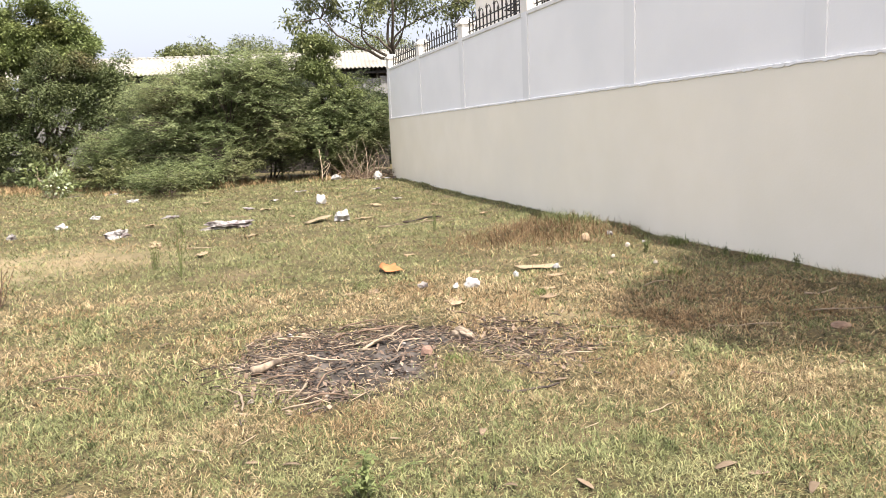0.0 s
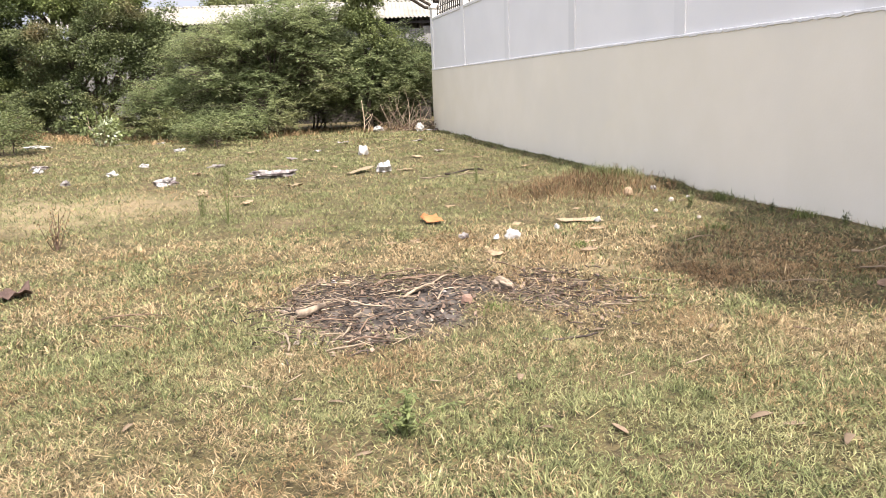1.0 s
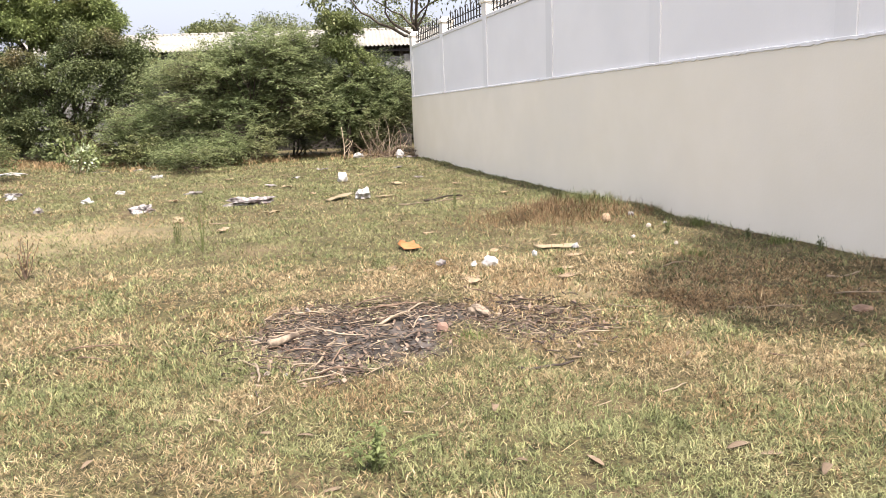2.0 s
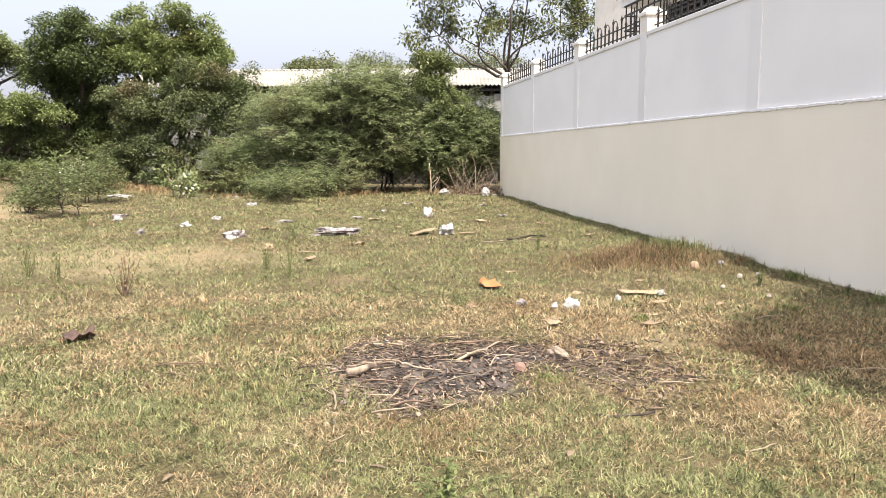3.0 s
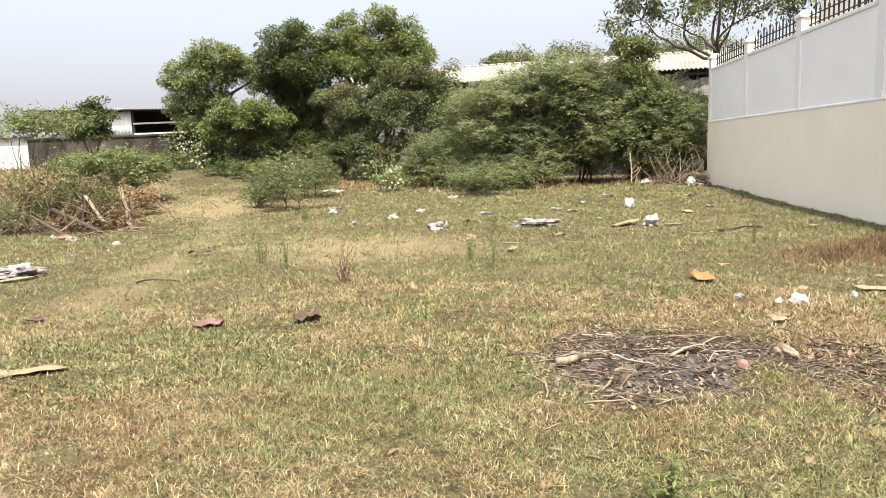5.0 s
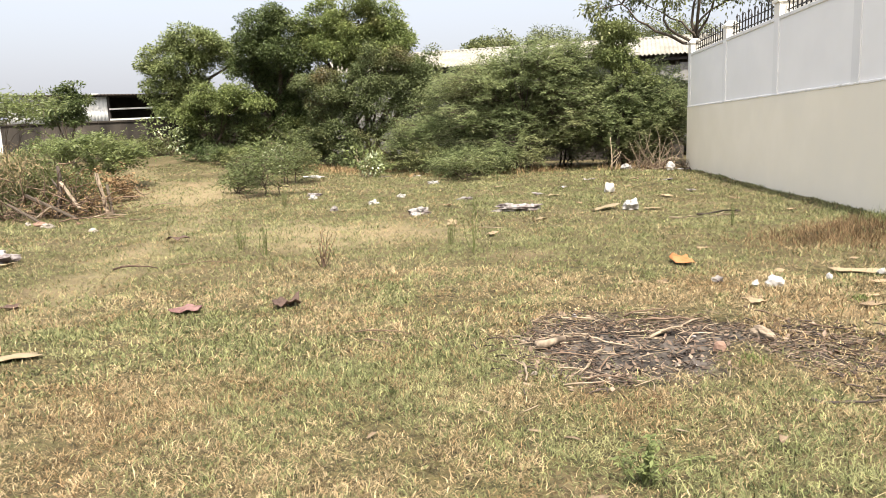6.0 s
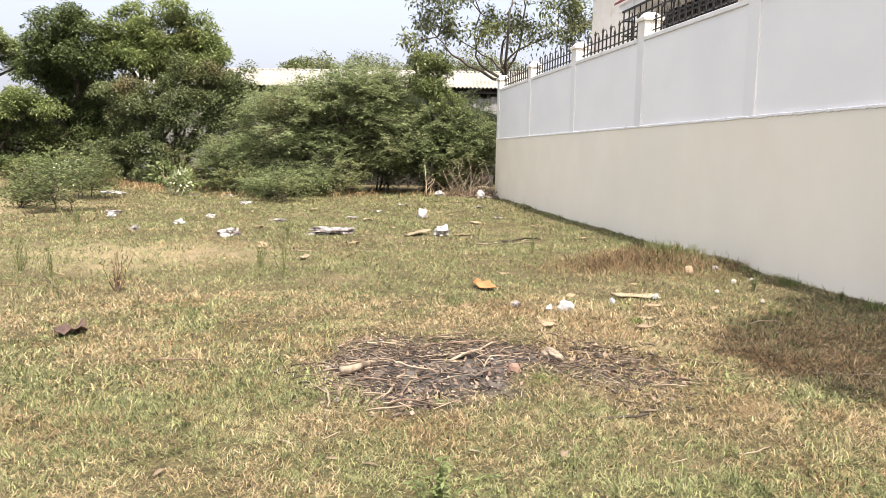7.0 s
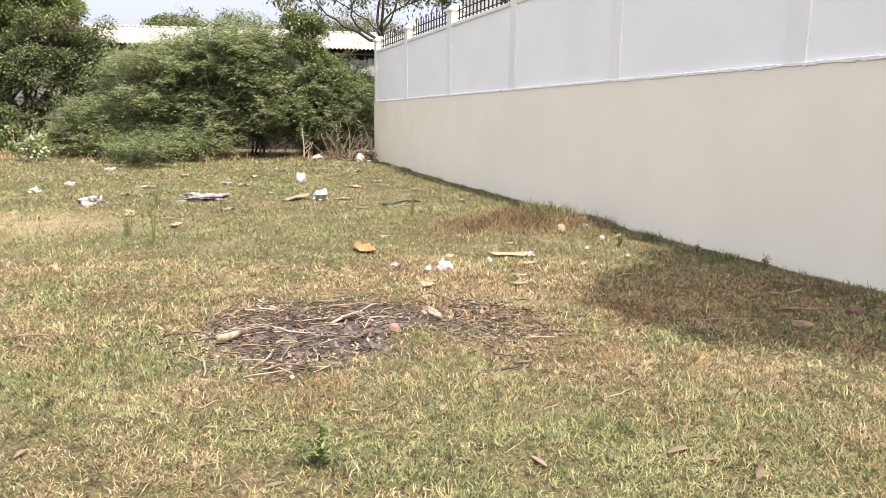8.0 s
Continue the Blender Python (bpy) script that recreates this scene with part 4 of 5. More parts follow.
def small_plants():
    # young thorn saplings in the grass
    for k, (x, y, w, h, n) in enumerate(((-5.5, 17.7, 0.7, 0.95, 330), (-7.1, 20.6, 0.55, 0.8, 260), (-5.9, 21.2, 0.7, 1.35, 430), (-1.0, 20.8, 0.7, 0.75, 300), (-6.6, 18.6, 0.5, 0.5, 200))):
        thorn_bush(G(x, y), [(0, 0, h * 0.75, w * 0.8, w * 0.7, h * 0.42), (w * 0.25, 0, h * 0.4, w * 0.7, w * 0.6, h * 0.32), (-w * 0.3, 0.1, h * 0.45, w * 0.6, w * 0.6, h * 0.3)], n // 3 + 20, M_LEAF_SAPLING,
                   "young feathery thorn sapling in the grass", 60 + k, stems=3, length=0.42, name="sapling", leaflet=(0.085, 0.034), pairs=9, group="saplings")
    # pale-leaved shrubs
    for k, (x, y, s) in enumerate(((-4.2, 23.6, 1.0), (-7.2, 23.8, 1.25), (-12.8, 28.2, 1.5))):
        rng = np.random.default_rng(80 + k)
        t = thing("shrub", G(x, y), "shrub with pale waxy leaves and yellow-green tips", "bush", "pale shrubs")
        lob = [(0, 0, 0.62 * s, 0.55 * s, 0.45 * s, 0.4 * s), (0.3 * s, -0.1, 0.35 * s, 0.4 * s, 0.4 * s, 0.32 * s), (-0.35 * s, 0, 0.7 * s, 0.4 * s, 0.4 * s, 0.3 * s)]
        st = [limb((rng.normal(0, 0.08), rng.normal(0, 0.08), -0.05), np.array(lob[i % 3][:3]) + rng.normal(0, 0.2, 3), 0.018, 0.006, rng, 0.08) for i in range(9)]
        for q in st:
            attach("stem", mesh_of("stem", *tubes([q], 5), M_TWIG, True), t)
        C, D = in_lobes(lob, 320, rng, 0.4)
        attach("foliage", mesh_np("foliage", *leaves(C, D, 0.15, 0.08, rng, 0.0), M_LEAF_LIGHT), t)
        C, D = in_lobes([(0.2 * s, -0.25 * s, 0.4 * s, 0.4 * s, 0.3 * s, 0.35 * s)], 110, rng, 0.4)
        attach("pale_foliage", mesh_np("pale_foliage", *leaves(C, D, 0.12, 0.07, rng, 0.0), M_LEAF_PALE), t, "dusty whitish leaves")
    # thin dry weeds
    for k, (x, y, h, n, brown) in enumerate(((-1.88, 8.05, 0.46, 9, 1), (-0.3, 8.88, 0.78, 4, 0), (-3.3, 9.5, 0.4, 8, 0), (-0.62, 9.6, 0.35, 6, 0), (-2.85, 9.1, 0.36, 6, 0), (4.75, 7.6, 0.2, 6, 0), (5.25, 8.8, 0.15, 6, 1),
                                             (5.35, 7.0, 0.1, 6, 0), (5.45, 6.1, 0.1, 5, 0), (3.2, 10.8, 0.25, 6, 0), (-0.4, 12.6, 0.35, 6, 0), (-4.4, 15.2, 0.4, 7, 0), (5.3, 10.4, 0.2, 6, 1))):
        rng = np.random.default_rng(90 + k)
        t = thing("weed", G(x, y), "thin upright half-dry weed standing in the grass", "weed", "weeds")
        st, tips = [], []
        for i in range(n):
            lean = 0.22 if brown else 0.09
            top = np.array([rng.normal(0, lean) * h, rng.normal(0, lean) * h, h * rng.uniform(0.6, 1.05)])
            st.append(limb((rng.normal(0, 0.012), rng.normal(0, 0.012), -0.02), top, 0.005, 0.0018, rng, 0.05, 5))
            for u in np.linspace(0.3, 1, 8):
                tips.append(top * u + rng.normal(0, 0.012, 3))
        for q in st:
            attach("stem", mesh_of("stem", *tubes([q], 4), M_BROWNTWIG if brown else M_LEAF_OLIVE), t)
        C = np.repeat(np.array(tips), 2, 0)
        attach("foliage", mesh_np("foliage", *leaves(C, rng.normal(0, 1, C.shape), 0.04, 0.011, rng, -0.2), M_LEAF_BROWN if brown else M_LEAF_OLIVE), t)
    # green seedling near the camera
    rng = np.random.default_rng(110)
    t = thing("seedling", G(0.58, 3.2), "small bushy green seedling in the grass", "plant")
    st, tips = [], []
    for i in range(12):
        top = np.array([rng.normal(0, 0.065), rng.normal(0, 0.065), rng.uniform(0.1, 0.22)])
        st.append(limb((rng.normal(0, 0.012), rng.normal(0, 0.012), -0.02), top, 0.0035, 0.0015, rng, 0.05, 5))
        tips += [top * u + rng.normal(0, 0.008, 3) for u in np.linspace(0.3, 1, 9)]
    for q in st:
        attach("stem", mesh_of("stem", *tubes([q], 5), M_LEAF_LIGHT), t)
    C = np.repeat(np.array(tips), 2, 0)
    attach("foliage", mesh_np("foliage", *leaves(C, rng.normal(0, 1, C.shape) * (1, 1, 0.3), 0.038, 0.014, rng, -0.15), M_LEAF_LIGHT), t)


small_plants()


# ---- brush heap on the left, dead branches at the wall corner ----
def stick(place, length, r, turn, pitch, material, label, seed, name="stick", bend=0.06, category="stick", group="", n=6, seg=6, fork=0):
    rng = np.random.default_rng(seed)
    p = [limb((0, 0, 0), (length, 0, 0), r, r * 0.55, rng, bend, n)]
    for k in range(fork):
        u = p[0][rng.integers(1, n - 1)][0]
        a = rng.uniform(0.4, 0.9) * rng.choice([-1, 1])
        p.append(limb(u, (u[0] + length * 0.3 * math.cos(a), u[1] + length * 0.3 * math.sin(a), u[2] + 0.02), r * 0.6, r * 0.25, rng, bend, 4))
    ob = attach(name, mesh_of(name, *tubes(p, seg), material, True), m=pose(*place, 0, -pitch, turn))
    return tagged(ob, label, category, group)


def crumple(name, place, size, material, label, category, seed, turn=0.0, sharp=0.35, cuts=3, group="litter"):
    """A crumpled bag or lump: a ball pushed in by noise, flat below."""
    bm = bmesh.new()
    bmesh.ops.create_icosphere(bm, subdivisions=cuts, radius=0.5)
    o = Vector((seed * 3.7, seed * 1.3, 0))
    for v in bm.verts:
        k = 1 + sharp * noise.noise(v.co * 3.5 + o) * 1.6 + sharp * 0.8 * noise.noise(v.co * 8 + o)
        v.co *= k
        v.co.z = max(v.co.z, -0.22)
        v.co = Vector((v.co.x * size[0], v.co.y * size[1], (v.co.z + 0.2) * size[2] / 0.7))
    ob = part(name, bm, material, None, "", pose(*place, 0, 0, turn))
    return tagged(ob, label, category, group)


def heaps():
    rng = np.random.default_rng(200)
    h = thing("brush_heap", G(-9.3, 14.2), "heap of cut dry branches and withering leaves", "brush heap")
    tw = []
    for k in range(300):
        a = np.array([np.clip(rng.normal(0.2, 0.85), -2.2, 1.7), rng.normal(0, 0.55), abs(rng.normal(0, 0.3))])
        d = rng.normal(0, 1, 3) * (1, 0.8, 0.7)
        d = d / np.linalg.norm(d) * rng.uniform(0.25, 0.75)
        b = a + d
        b[2] = max(b[2], 0.02)
        tw.append(limb(a, b, rng.uniform(0.006, 0.017), 0.003, rng, 0.1, 5))
    for q in tw:
        attach("branch", mesh_of("branch", *tubes([q], 5), M_BROWNTWIG, True), h)
    C, D = in_lobes([(-0.5, 0.5, 0.75, 0.8, 0.5, 0.5), (0.3, 0.6, 0.55, 0.6, 0.5, 0.45), (0.75, 0.7, 0.4, 0.5, 0.4, 0.35)], 1500, rng, 0.3)
    C = np.repeat(C, 5, 0) + rng.normal(0, 0.1, (len(C) * 5, 3))
    attach("foliage", mesh_np("foliage", *leaves(C, np.repeat(D, 5, 0), 0.08, 0.032, rng), M_LEAF_OLIVE), h, "dull olive leaves")
    C, D = in_lobes([(-0.9, -0.3, 0.3, 0.5, 0.4, 0.35), (-1.7, -0.4, 0.45, 0.7, 0.5, 0.45)], 700, rng, 0.3)
    C = np.repeat(C, 4, 0) + rng.normal(0, 0.1, (len(C) * 4, 3))
    attach("green_foliage", mesh_np("green_foliage", *leaves(C, np.repeat(D, 4, 0), 0.09, 0.04, rng), M_LEAF_THORN), h, "grey-green leaves of a low weed")
    C, D = in_lobes([(-0.2, 0.2, 1.0, 0.5, 0.5, 0.3), (-0.8, 0.2, 0.95, 0.7, 0.5, 0.45), (-1.7, 0.1, 0.95, 0.8, 0.5, 0.45), (-0.9, -0.2, 0.5, 0.4, 0.4, 0.4)], 800, rng, 0.4)
    C = np.repeat(C, 5, 0) + rng.normal(0, 0.09, (len(C) * 5, 3)) * (1, 1, 1.5)
    attach("withered_foliage", mesh_np("withered_foliage", *leaves(C, np.repeat(D, 5, 0) * (1, 1, 0.3), 0.10, 0.017, rng, 0.7), M_HAY), h, "bleached drooping dead leaves")
    C, D = in_lobes([(0.7, 0.3, 0.3, 0.8, 0.5, 0.3), (1.2, 0.5, 0.2, 0.6, 0.5, 0.2)], 420, rng, 0.4)
    C = np.repeat(C, 4, 0) + rng.normal(0, 0.08, (len(C) * 4, 3))
    attach("rusty_foliage", mesh_np("rusty_foliage", *leaves(C, np.repeat(D, 4, 0), 0.07, 0.03, rng), M_LEAF_BROWN), h, "rusty withered leaves")
    # green and rusty bushes behind the heap
    thorn_bush(G(-11.2, 20.0), [(0.2, 0, 1.15, 0.6, 0.5, 0.3), (-0.6, 0, 1.0, 0.6, 0.5, 0.3), (0.8, 0.1, 0.8, 0.4, 0.4, 0.25), (0.0, -0.1, 0.5, 0.8, 0.4, 0.3)], 330, M_LEAF_LIGHT, "low bright green bush behind the heap", 211, stems=4, length=0.4, name="bush", leaflet=(0.11, 0.045))
    thorn_bush(G(-9.6, 17.2), [(0, 0, 0.45, 0.9, 0.4, 0.3)], 150, M_LEAF_BROWN, "withered rusty brown brush", 212, stems=3, length=0.4, name="bush", leaflet=(0.1, 0.04))
    thorn_bush(G(-11.3, 16.2), [(0, 0, 2.15, 0.95, 0.7, 0.3), (0.7, 0, 2.3, 0.6, 0.5, 0.22)], 170, M_LEAF_LIGHT, "airy yellow-green thorn bush", 213, stems=2, length=0.5)
    tree(G(-13.3, 22.5), [(0, 0, 2.45, 0.5, 0.45, 0.38), (-0.35, 0, 1.95, 0.45, 0.4, 0.35), (0.5, 0, 2.2, 0.25, 0.3, 0.3), (0.2, 0, 1.8, 0.4, 0.3, 0.25)], 460, 14, (0.11, 0.05), M_LEAF_DARK, "small dark green tree in front of the old wall", 214, trunk=0.05, name="shrub", clump=0.22)
    # low weeds along the old wall
    for k, (x, y, w, h2, m) in enumerate(((-14.5, 28.5, 2.0, 0.4, M_LEAF_OLIVE), (-9.5, 26.0, 1.6, 0.35, M_LEAF_DARK), (-8.0, 25.5, 1.5, 0.35, M_LEAF_OLIVE), (-3.0, 26.0, 1.8, 0.45, M_LEAF_OLIVE), (-16.5, 27.0, 2.0, 0.5, M_LEAF_LIGHT), (-1.6, 24.2, 1.2, 0.4, M_LEAF_OLIVE))):
        thorn_bush(G(x, y), [(0, 0, h2, w, 0.7, h2), (w * 0.4, -0.3, h2 * 0.7, w * 0.6, 0.6, h2 * 0.6)], 420, m, "low scrubby weeds under the trees", 220 + k, stems=4, length=0.4, name="scrub", leaflet=(0.10, 0.035), group="scrub")
    # planks and sticks of the heap
    def plank(a, b, w, th, material, label):
        a, b = Vector(a), Vector(b)
        a.z += float(gz(a.x, a.y))
        b.z += float(gz(b.x, b.y))
        m = Matrix.Translation(a) @ (b - a).to_track_quat("X", "Z").to_matrix().to_4x4()
        bm = boxed((0, -w / 2, -th / 2), ((b - a).length, w / 2, th / 2), 0.004)
        for v in bm.verts:
            v.co.y += 0.012 * noise.noise(Vector((v.co.x * 3, v.co.y * 9, a.x)))
            v.co.z += 0.008 * noise.noise(Vector((v.co.x * 2, a.y, 3)))
        tagged(part("plank", bm, material, None, "", m), label, "plank", "planks of the heap")

    plank((-7.72, 14.35, 0.0), (-7.98, 14.5, 0.86), 0.075, 0.03, M_LOG, "pale split plank leaning on the heap")
    plank((-7.70, 14.5, 0.0), (-7.92, 14.75, 0.6), 0.05, 0.03, M_BARK, "dark stick leaning on the heap")
    plank((-8.10, 14.0, 0.22), (-8.62, 14.3, 0.72), 0.06, 0.03, M_LOG, "weathered plank leaning on the heap")
    plank((-7.95, 13.6, 0.08), (-8.95, 13.7, 0.5), 0.055, 0.04, M_BARK, "dark broken beam of the heap")
    plank((-8.30, 13.4, 0.3), (-8.66, 13.4, 0.06), 0.06, 0.03, M_LOG, "pale snapped plank on the heap")
    plank((-8.25, 13.45, 0.28), (-7.85, 13.5, 0.06), 0.05, 0.03, M_BARK, "dark snapped plank on the heap")
    plank((-9.2, 13.5, 0.35), (-8.5, 13.3, 0.04), 0.06, 0.03, M_BARK, "dark broken beam of the heap")
    for k, (x, y, ln, turn) in enumerate(((-8.1, 13.3, 0.8, 8), (-7.9, 13.9, 0.7, 20), (-7.5, 13.7, 0.5, -10), (-7.6, 16.1, 0.5, -14), (-6.8, 13.4, 0.4, 5))):
        stick(G(x, y, 0.03), ln, 0.016, turn, 3, M_TWIG if k % 2 else M_BROWNTWIG, "broken branch lying in the grass by the heap", 240 + k, n=5, bend=0.05, fork=1)
    stick(G(-8.72, 14.2), 1.05, 0.055, 80, 80, M_CHAR, "dark stump standing in the brush heap", 250, n=6, fork=2, name="stump", category="stump")
    for k, (x, y, a, m, lb) in enumerate(((-8.25, 12.95, 0.22, M_BRICK, "broken red brick beside the brush heap"), (-8.05, 12.8, 0.16, M_STONE, "dusty stone beside the brush heap"), (-7.9, 12.7, 0.2, M_STONE, "dusty stone beside the brush heap"),
                                              (-8.5, 13.0, 0.16, M_STONE, "dusty stone beside the brush heap"), (-6.65, 11.9, 0.16, M_STONE, "pale stone lump by the worn track"), (-7.6, 13.1, 0.12, M_BRICK, "broken red brick beside the brush heap"))):
        crumple("rubble", G(x, y, 0.0), (a, a * 0.6, a * 0.4), m, lb, "rubble", 270 + k, k * 40, 0.4, 2, "heap rubble")
    # dead branches at the wall corner
    d = thing("dead_branches", G(4.7, 22.9), "grey dead branches piled at the foot of the bush", "dead branches")
    tw = []
    for k in range(95):
        a = np.array([rng.normal(0, 0.5), rng.normal(0, 0.2), 0.02])
        b = a + np.array([rng.normal(0.1, 0.55), rng.normal(0, 0.3), abs(rng.normal(0.35, 0.4))])
        tw.append(limb(a, b, rng.uniform(0.008, 0.018), 0.003, rng, 0.1, 5))
    for q in tw:
        attach("branch", mesh_of("branch", *tubes([q], 5), M_BROWNTWIG if rng.uniform() < 0.5 else M_TWIG, True), d)
    stick(G(3.35, 22.8), 1.0, 0.02, 100, 80, M_TWIG, "pale dead stem upright before the bush", 260, fork=3)
    stick(G(3.45, 22.9), 0.6, 0.014, 20, 70, M_TWIG, "pale dead stem upright before the bush", 261, fork=2)


heaps()


# ---- litter ----
def sheet(name, place, size, material, label, category, seed, turn=0.0, fold=0.04, tilt=0.0, n=10, group="litter", outline=0.12):
    """A crumpled flat thing with a torn outline and thickness."""
    bm = bmesh.new()
    bmesh.ops.create_grid(bm, x_segments=n, y_segments=n, size=0.5)
    o = Vector((seed * 2.1, seed * 5.3, seed))
    for v in bm.verts:
        x, y = v.co.x, v.co.y
        k = 1 + outline * 2 * noise.noise(Vector((x * 3, y * 3, 0)) + o)
        q = Vector((x * size[0] / max(size), y * size[1] / max(size), 0)) * 3.8
        v.co = Vector((x * size[0] * k, y * size[1] * k, fold * (noise.noise(q * 0.8 + o) * 1.1 + 0.3 * noise.noise(q * 2.5 + o)) + fold * 0.5))
    bmesh.ops.solidify(bm, geom=bm.faces[:], thickness=0.004)
    ob = part(name, bm, material, None, "", pose(*place, 0, tilt, turn), smooth=True)
    return tagged(ob, label, category, group)


def curled_leaf(place, length, width, turn, seed, material=None, label="curled brown dry leaf lying on the grass"):
    r = random.Random(seed)
    V, F, n, m = [], [], 7, 4
    curl, bend = r.uniform(0.15, 0.45), r.uniform(-0.005, 0.02)
    for i in range(n + 1):
        u = i / n
        w = width * math.sin(math.pi * min(1, 0.06 + 0.94 * u)) ** 0.8
        for j in range(m + 1):
            s = j / m - 0.5
            V.append((length * u, w * s, abs(s) * w * curl + bend * math.sin(3 * u) + 0.004))
    for i in range(n):
        for j in range(m):
            a = i * (m + 1) + j
            F.append((a, a + 1, a + m + 2, a + m + 1))
    me = mesh_of("dry_leaf", V, F, material or M_DRYLEAF, True)
    ob = attach("dry_leaf", me, m=pose(*place, r.uniform(-6, 6), r.uniform(-4, 4), turn))
    mod = ob.modifiers.new("thickness", "SOLIDIFY")
    mod.thickness = 0.0015
    return tagged(ob, label, "leaf", "dry leaves")


def litter():
    g = G
    crumple("plastic_bag", g(2.32, 6.72, 0.01), (0.15, 0.11, 0.09), M_PLASTIC, "crumpled white plastic bag on the dry grass", "bag", 3, 0, 0.2)
    crumple("plastic_scrap", g(2.17, 6.75, 0.01), (0.06, 0.06, 0.05), M_PLASTIC, "small crumpled white plastic scrap", "litter", 4, cuts=2)
    crumple("paper_scrap", g(1.90, 6.92, 0.01), (0.10, 0.07, 0.05), M_CLOTH, "small dirty paper scrap on dry grass", "litter", 5, cuts=2)
    sheet("paper_scrap", g(1.95, 6.05, 0.03), (0.14, 0.10), M_CARD, "folded tan paper scrap on dry grass", "litter", 6, 30, 0.03)
    sheet("orange_wrapper", g(1.82, 7.85, 0.045), (0.21, 0.2), M_ORANGE, "torn orange wrapper lying on the grass", "wrapper", 7, -80, 0.025, 12)
    sheet("cardboard", g(3.25, 7.25, 0.016), (0.44, 0.19), M_PALECARD, "long torn strip of pale cardboard", "cardboard", 8, -8, 0.018, 1)
    crumple("plastic_scrap", g(3.38, 7.12, 0.02), (0.07, 0.06, 0.05), M_PLASTIC, "small crumpled white plastic scrap", "litter", 9, cuts=2)
    crumple("plastic_scrap", g(2.86, 6.95, 0.02), (0.05, 0.05, 0.05), M_PLASTIC, "small crumpled white plastic scrap", "litter", 10, cuts=2)
    crumple("broken_brick", g(4.49, 8.55, 0.02), (0.13, 0.11, 0.10), M_CARD, "dusty broken brick lump near the wall", "brick", 11, 20, 0.12, 2)
    for k, (x, y, s) in enumerate(((4.95, 8.75, 0.09), (4.75, 8.0, 0.07), (5.1, 8.2, 0.05), (4.2, 7.4, 0.05), (5.05, 9.6, 0.08), (4.4, 6.9, 0.05))):
        crumple("white_rubble", g(x, y, 0.01), (s, s * 0.8, s * 0.7), M_STONE if k % 2 else M_CLOTH, "pale rubble lump in the grass by the wall", "rubble", 12 + k, cuts=2, sharp=0.2, group="rubble")
    for k, (x, y, a, b, turn) in enumerate(((3.2, 6.75, 0.16, 0.08, 10), (2.6, 7.4, 0.15, 0.09, 60), (2.9, 6.3, 0.1, 0.06, 0), (1.2, 7.0, 0.14, 0.07, 40), (1.45, 7.0, 0.12, 0.06, 100), (2.0, 6.3, 0.2, 0.05, 20), (3.5, 7.9, 0.1, 0.06, 40), (2.3, 8.9, 0.12, 0.07, 0), (2.75, 5.95, 0.2, 0.1, 30), (3.7, 6.6, 0.12, 0.06, 40))):
        sheet("paper_scrap", g(x, y, 0.014), (a, b), M_CARD, "torn tan scrap in the dry grass", "litter", 30 + k, turn, 0.01, n=6)
    for x, y, a, b, c in ((4.77, 4.43, 0.2, 0.13, 0.09), (4.06, 4.22, 0.17, 0.12, 0.05)):
        crumple("stone", g(x, y, 0.0), (a, b, c * 0.7), M_BROWNTWIG, "dusty brown stone half sunk in shaded grass", "stone", int(x * 40), 20, 0.15, 2, "stones")
    # cloths and bags further out
    crumple("cloth", g(0.28, 13.2, 0.0), (0.66, 0.24, 0.12), M_CLOTH, "crumpled dirty white cloth with dark marks", "cloth", 41, 4, 0.5, 4)
    crumple("cloth", g(-1.42, 13.4, 0.0), (0.34, 0.24, 0.12), M_CLOTH, "crumpled dirty white cloth with dark marks", "cloth", 42, 30, 0.5, 4)
    sheet("board", g(1.80, 13.15, 0.05), (0.58, 0.17), M_PALECARD, "pale tan board lying in the grass", "board", 43, 38, 0.03, -6)
    sheet("board", g(2.62, 13.1, 0.03), (0.3, 0.1), M_PALECARD, "short pale strip of board in the grass", "board", 49, 12, 0.02)
    crumple("plastic_bag", g(2.22, 13.1, 0.02), (0.25, 0.18, 0.17), M_PLASTIC, "limp translucent white bag in the grass", "bag", 44, 20, 0.5)
    crumple("plastic_can", g(2.36, 16.5, 0.02), (0.23, 0.18, 0.2), M_PLASTIC, "battered white plastic can in the grass", "can", 45, 20, 0.16)
    crumple("plastic_bag", g(3.8, 22.9, 0.02), (0.28, 0.2, 0.15), M_PLASTIC, "crumpled white bag at the foot of the bush", "bag", 46)
    crumple("plastic_bag", g(5.0, 22.5, 0.02), (0.26, 0.2, 0.24), M_PLASTIC, "crumpled white bag by the wall corner", "bag", 47, 40)
    sheet("cloth", g(5.3, 22.3, 0.03), (0.4, 0.16), M_CLOTH, "flat dirty rag by the wall corner", "rag", 48, 10, 0.05)
    for k, (x, y, a, b, turn) in enumerate(((-1.77, 20.0, 0.42, 0.3, 20), (-0.7, 15.8, 0.5, 0.24, -12), (-2.16, 16.5, 0.28, 0.2, 50), (-2.55, 15.1, 0.3, 0.2, 10), (-4.3, 17.3, 0.5, 0.32, 15), (-4.2, 16.7, 0.34, 0.2, 60), (-5.7, 22.7, 0.95, 0.4, 5), (-3.1, 14.0, 0.24, 0.16, 0))):
        crumple("plastic_bag", g(x, y, 0.0), (a * 0.55, b * 0.55, 0.08), (M_PLASTIC, M_CLOTH)[k % 3 == 1], "crumpled dirty white plastic bag in the grass", "bag", 50 + k, turn, 0.55, 4)
    crumple("plastic_bag", g(-0.73, 11.5, 0.01), (0.16, 0.12, 0.1), M_PALECARD, "small crumpled paper bag in the grass", "bag", 60, 10, 0.4)
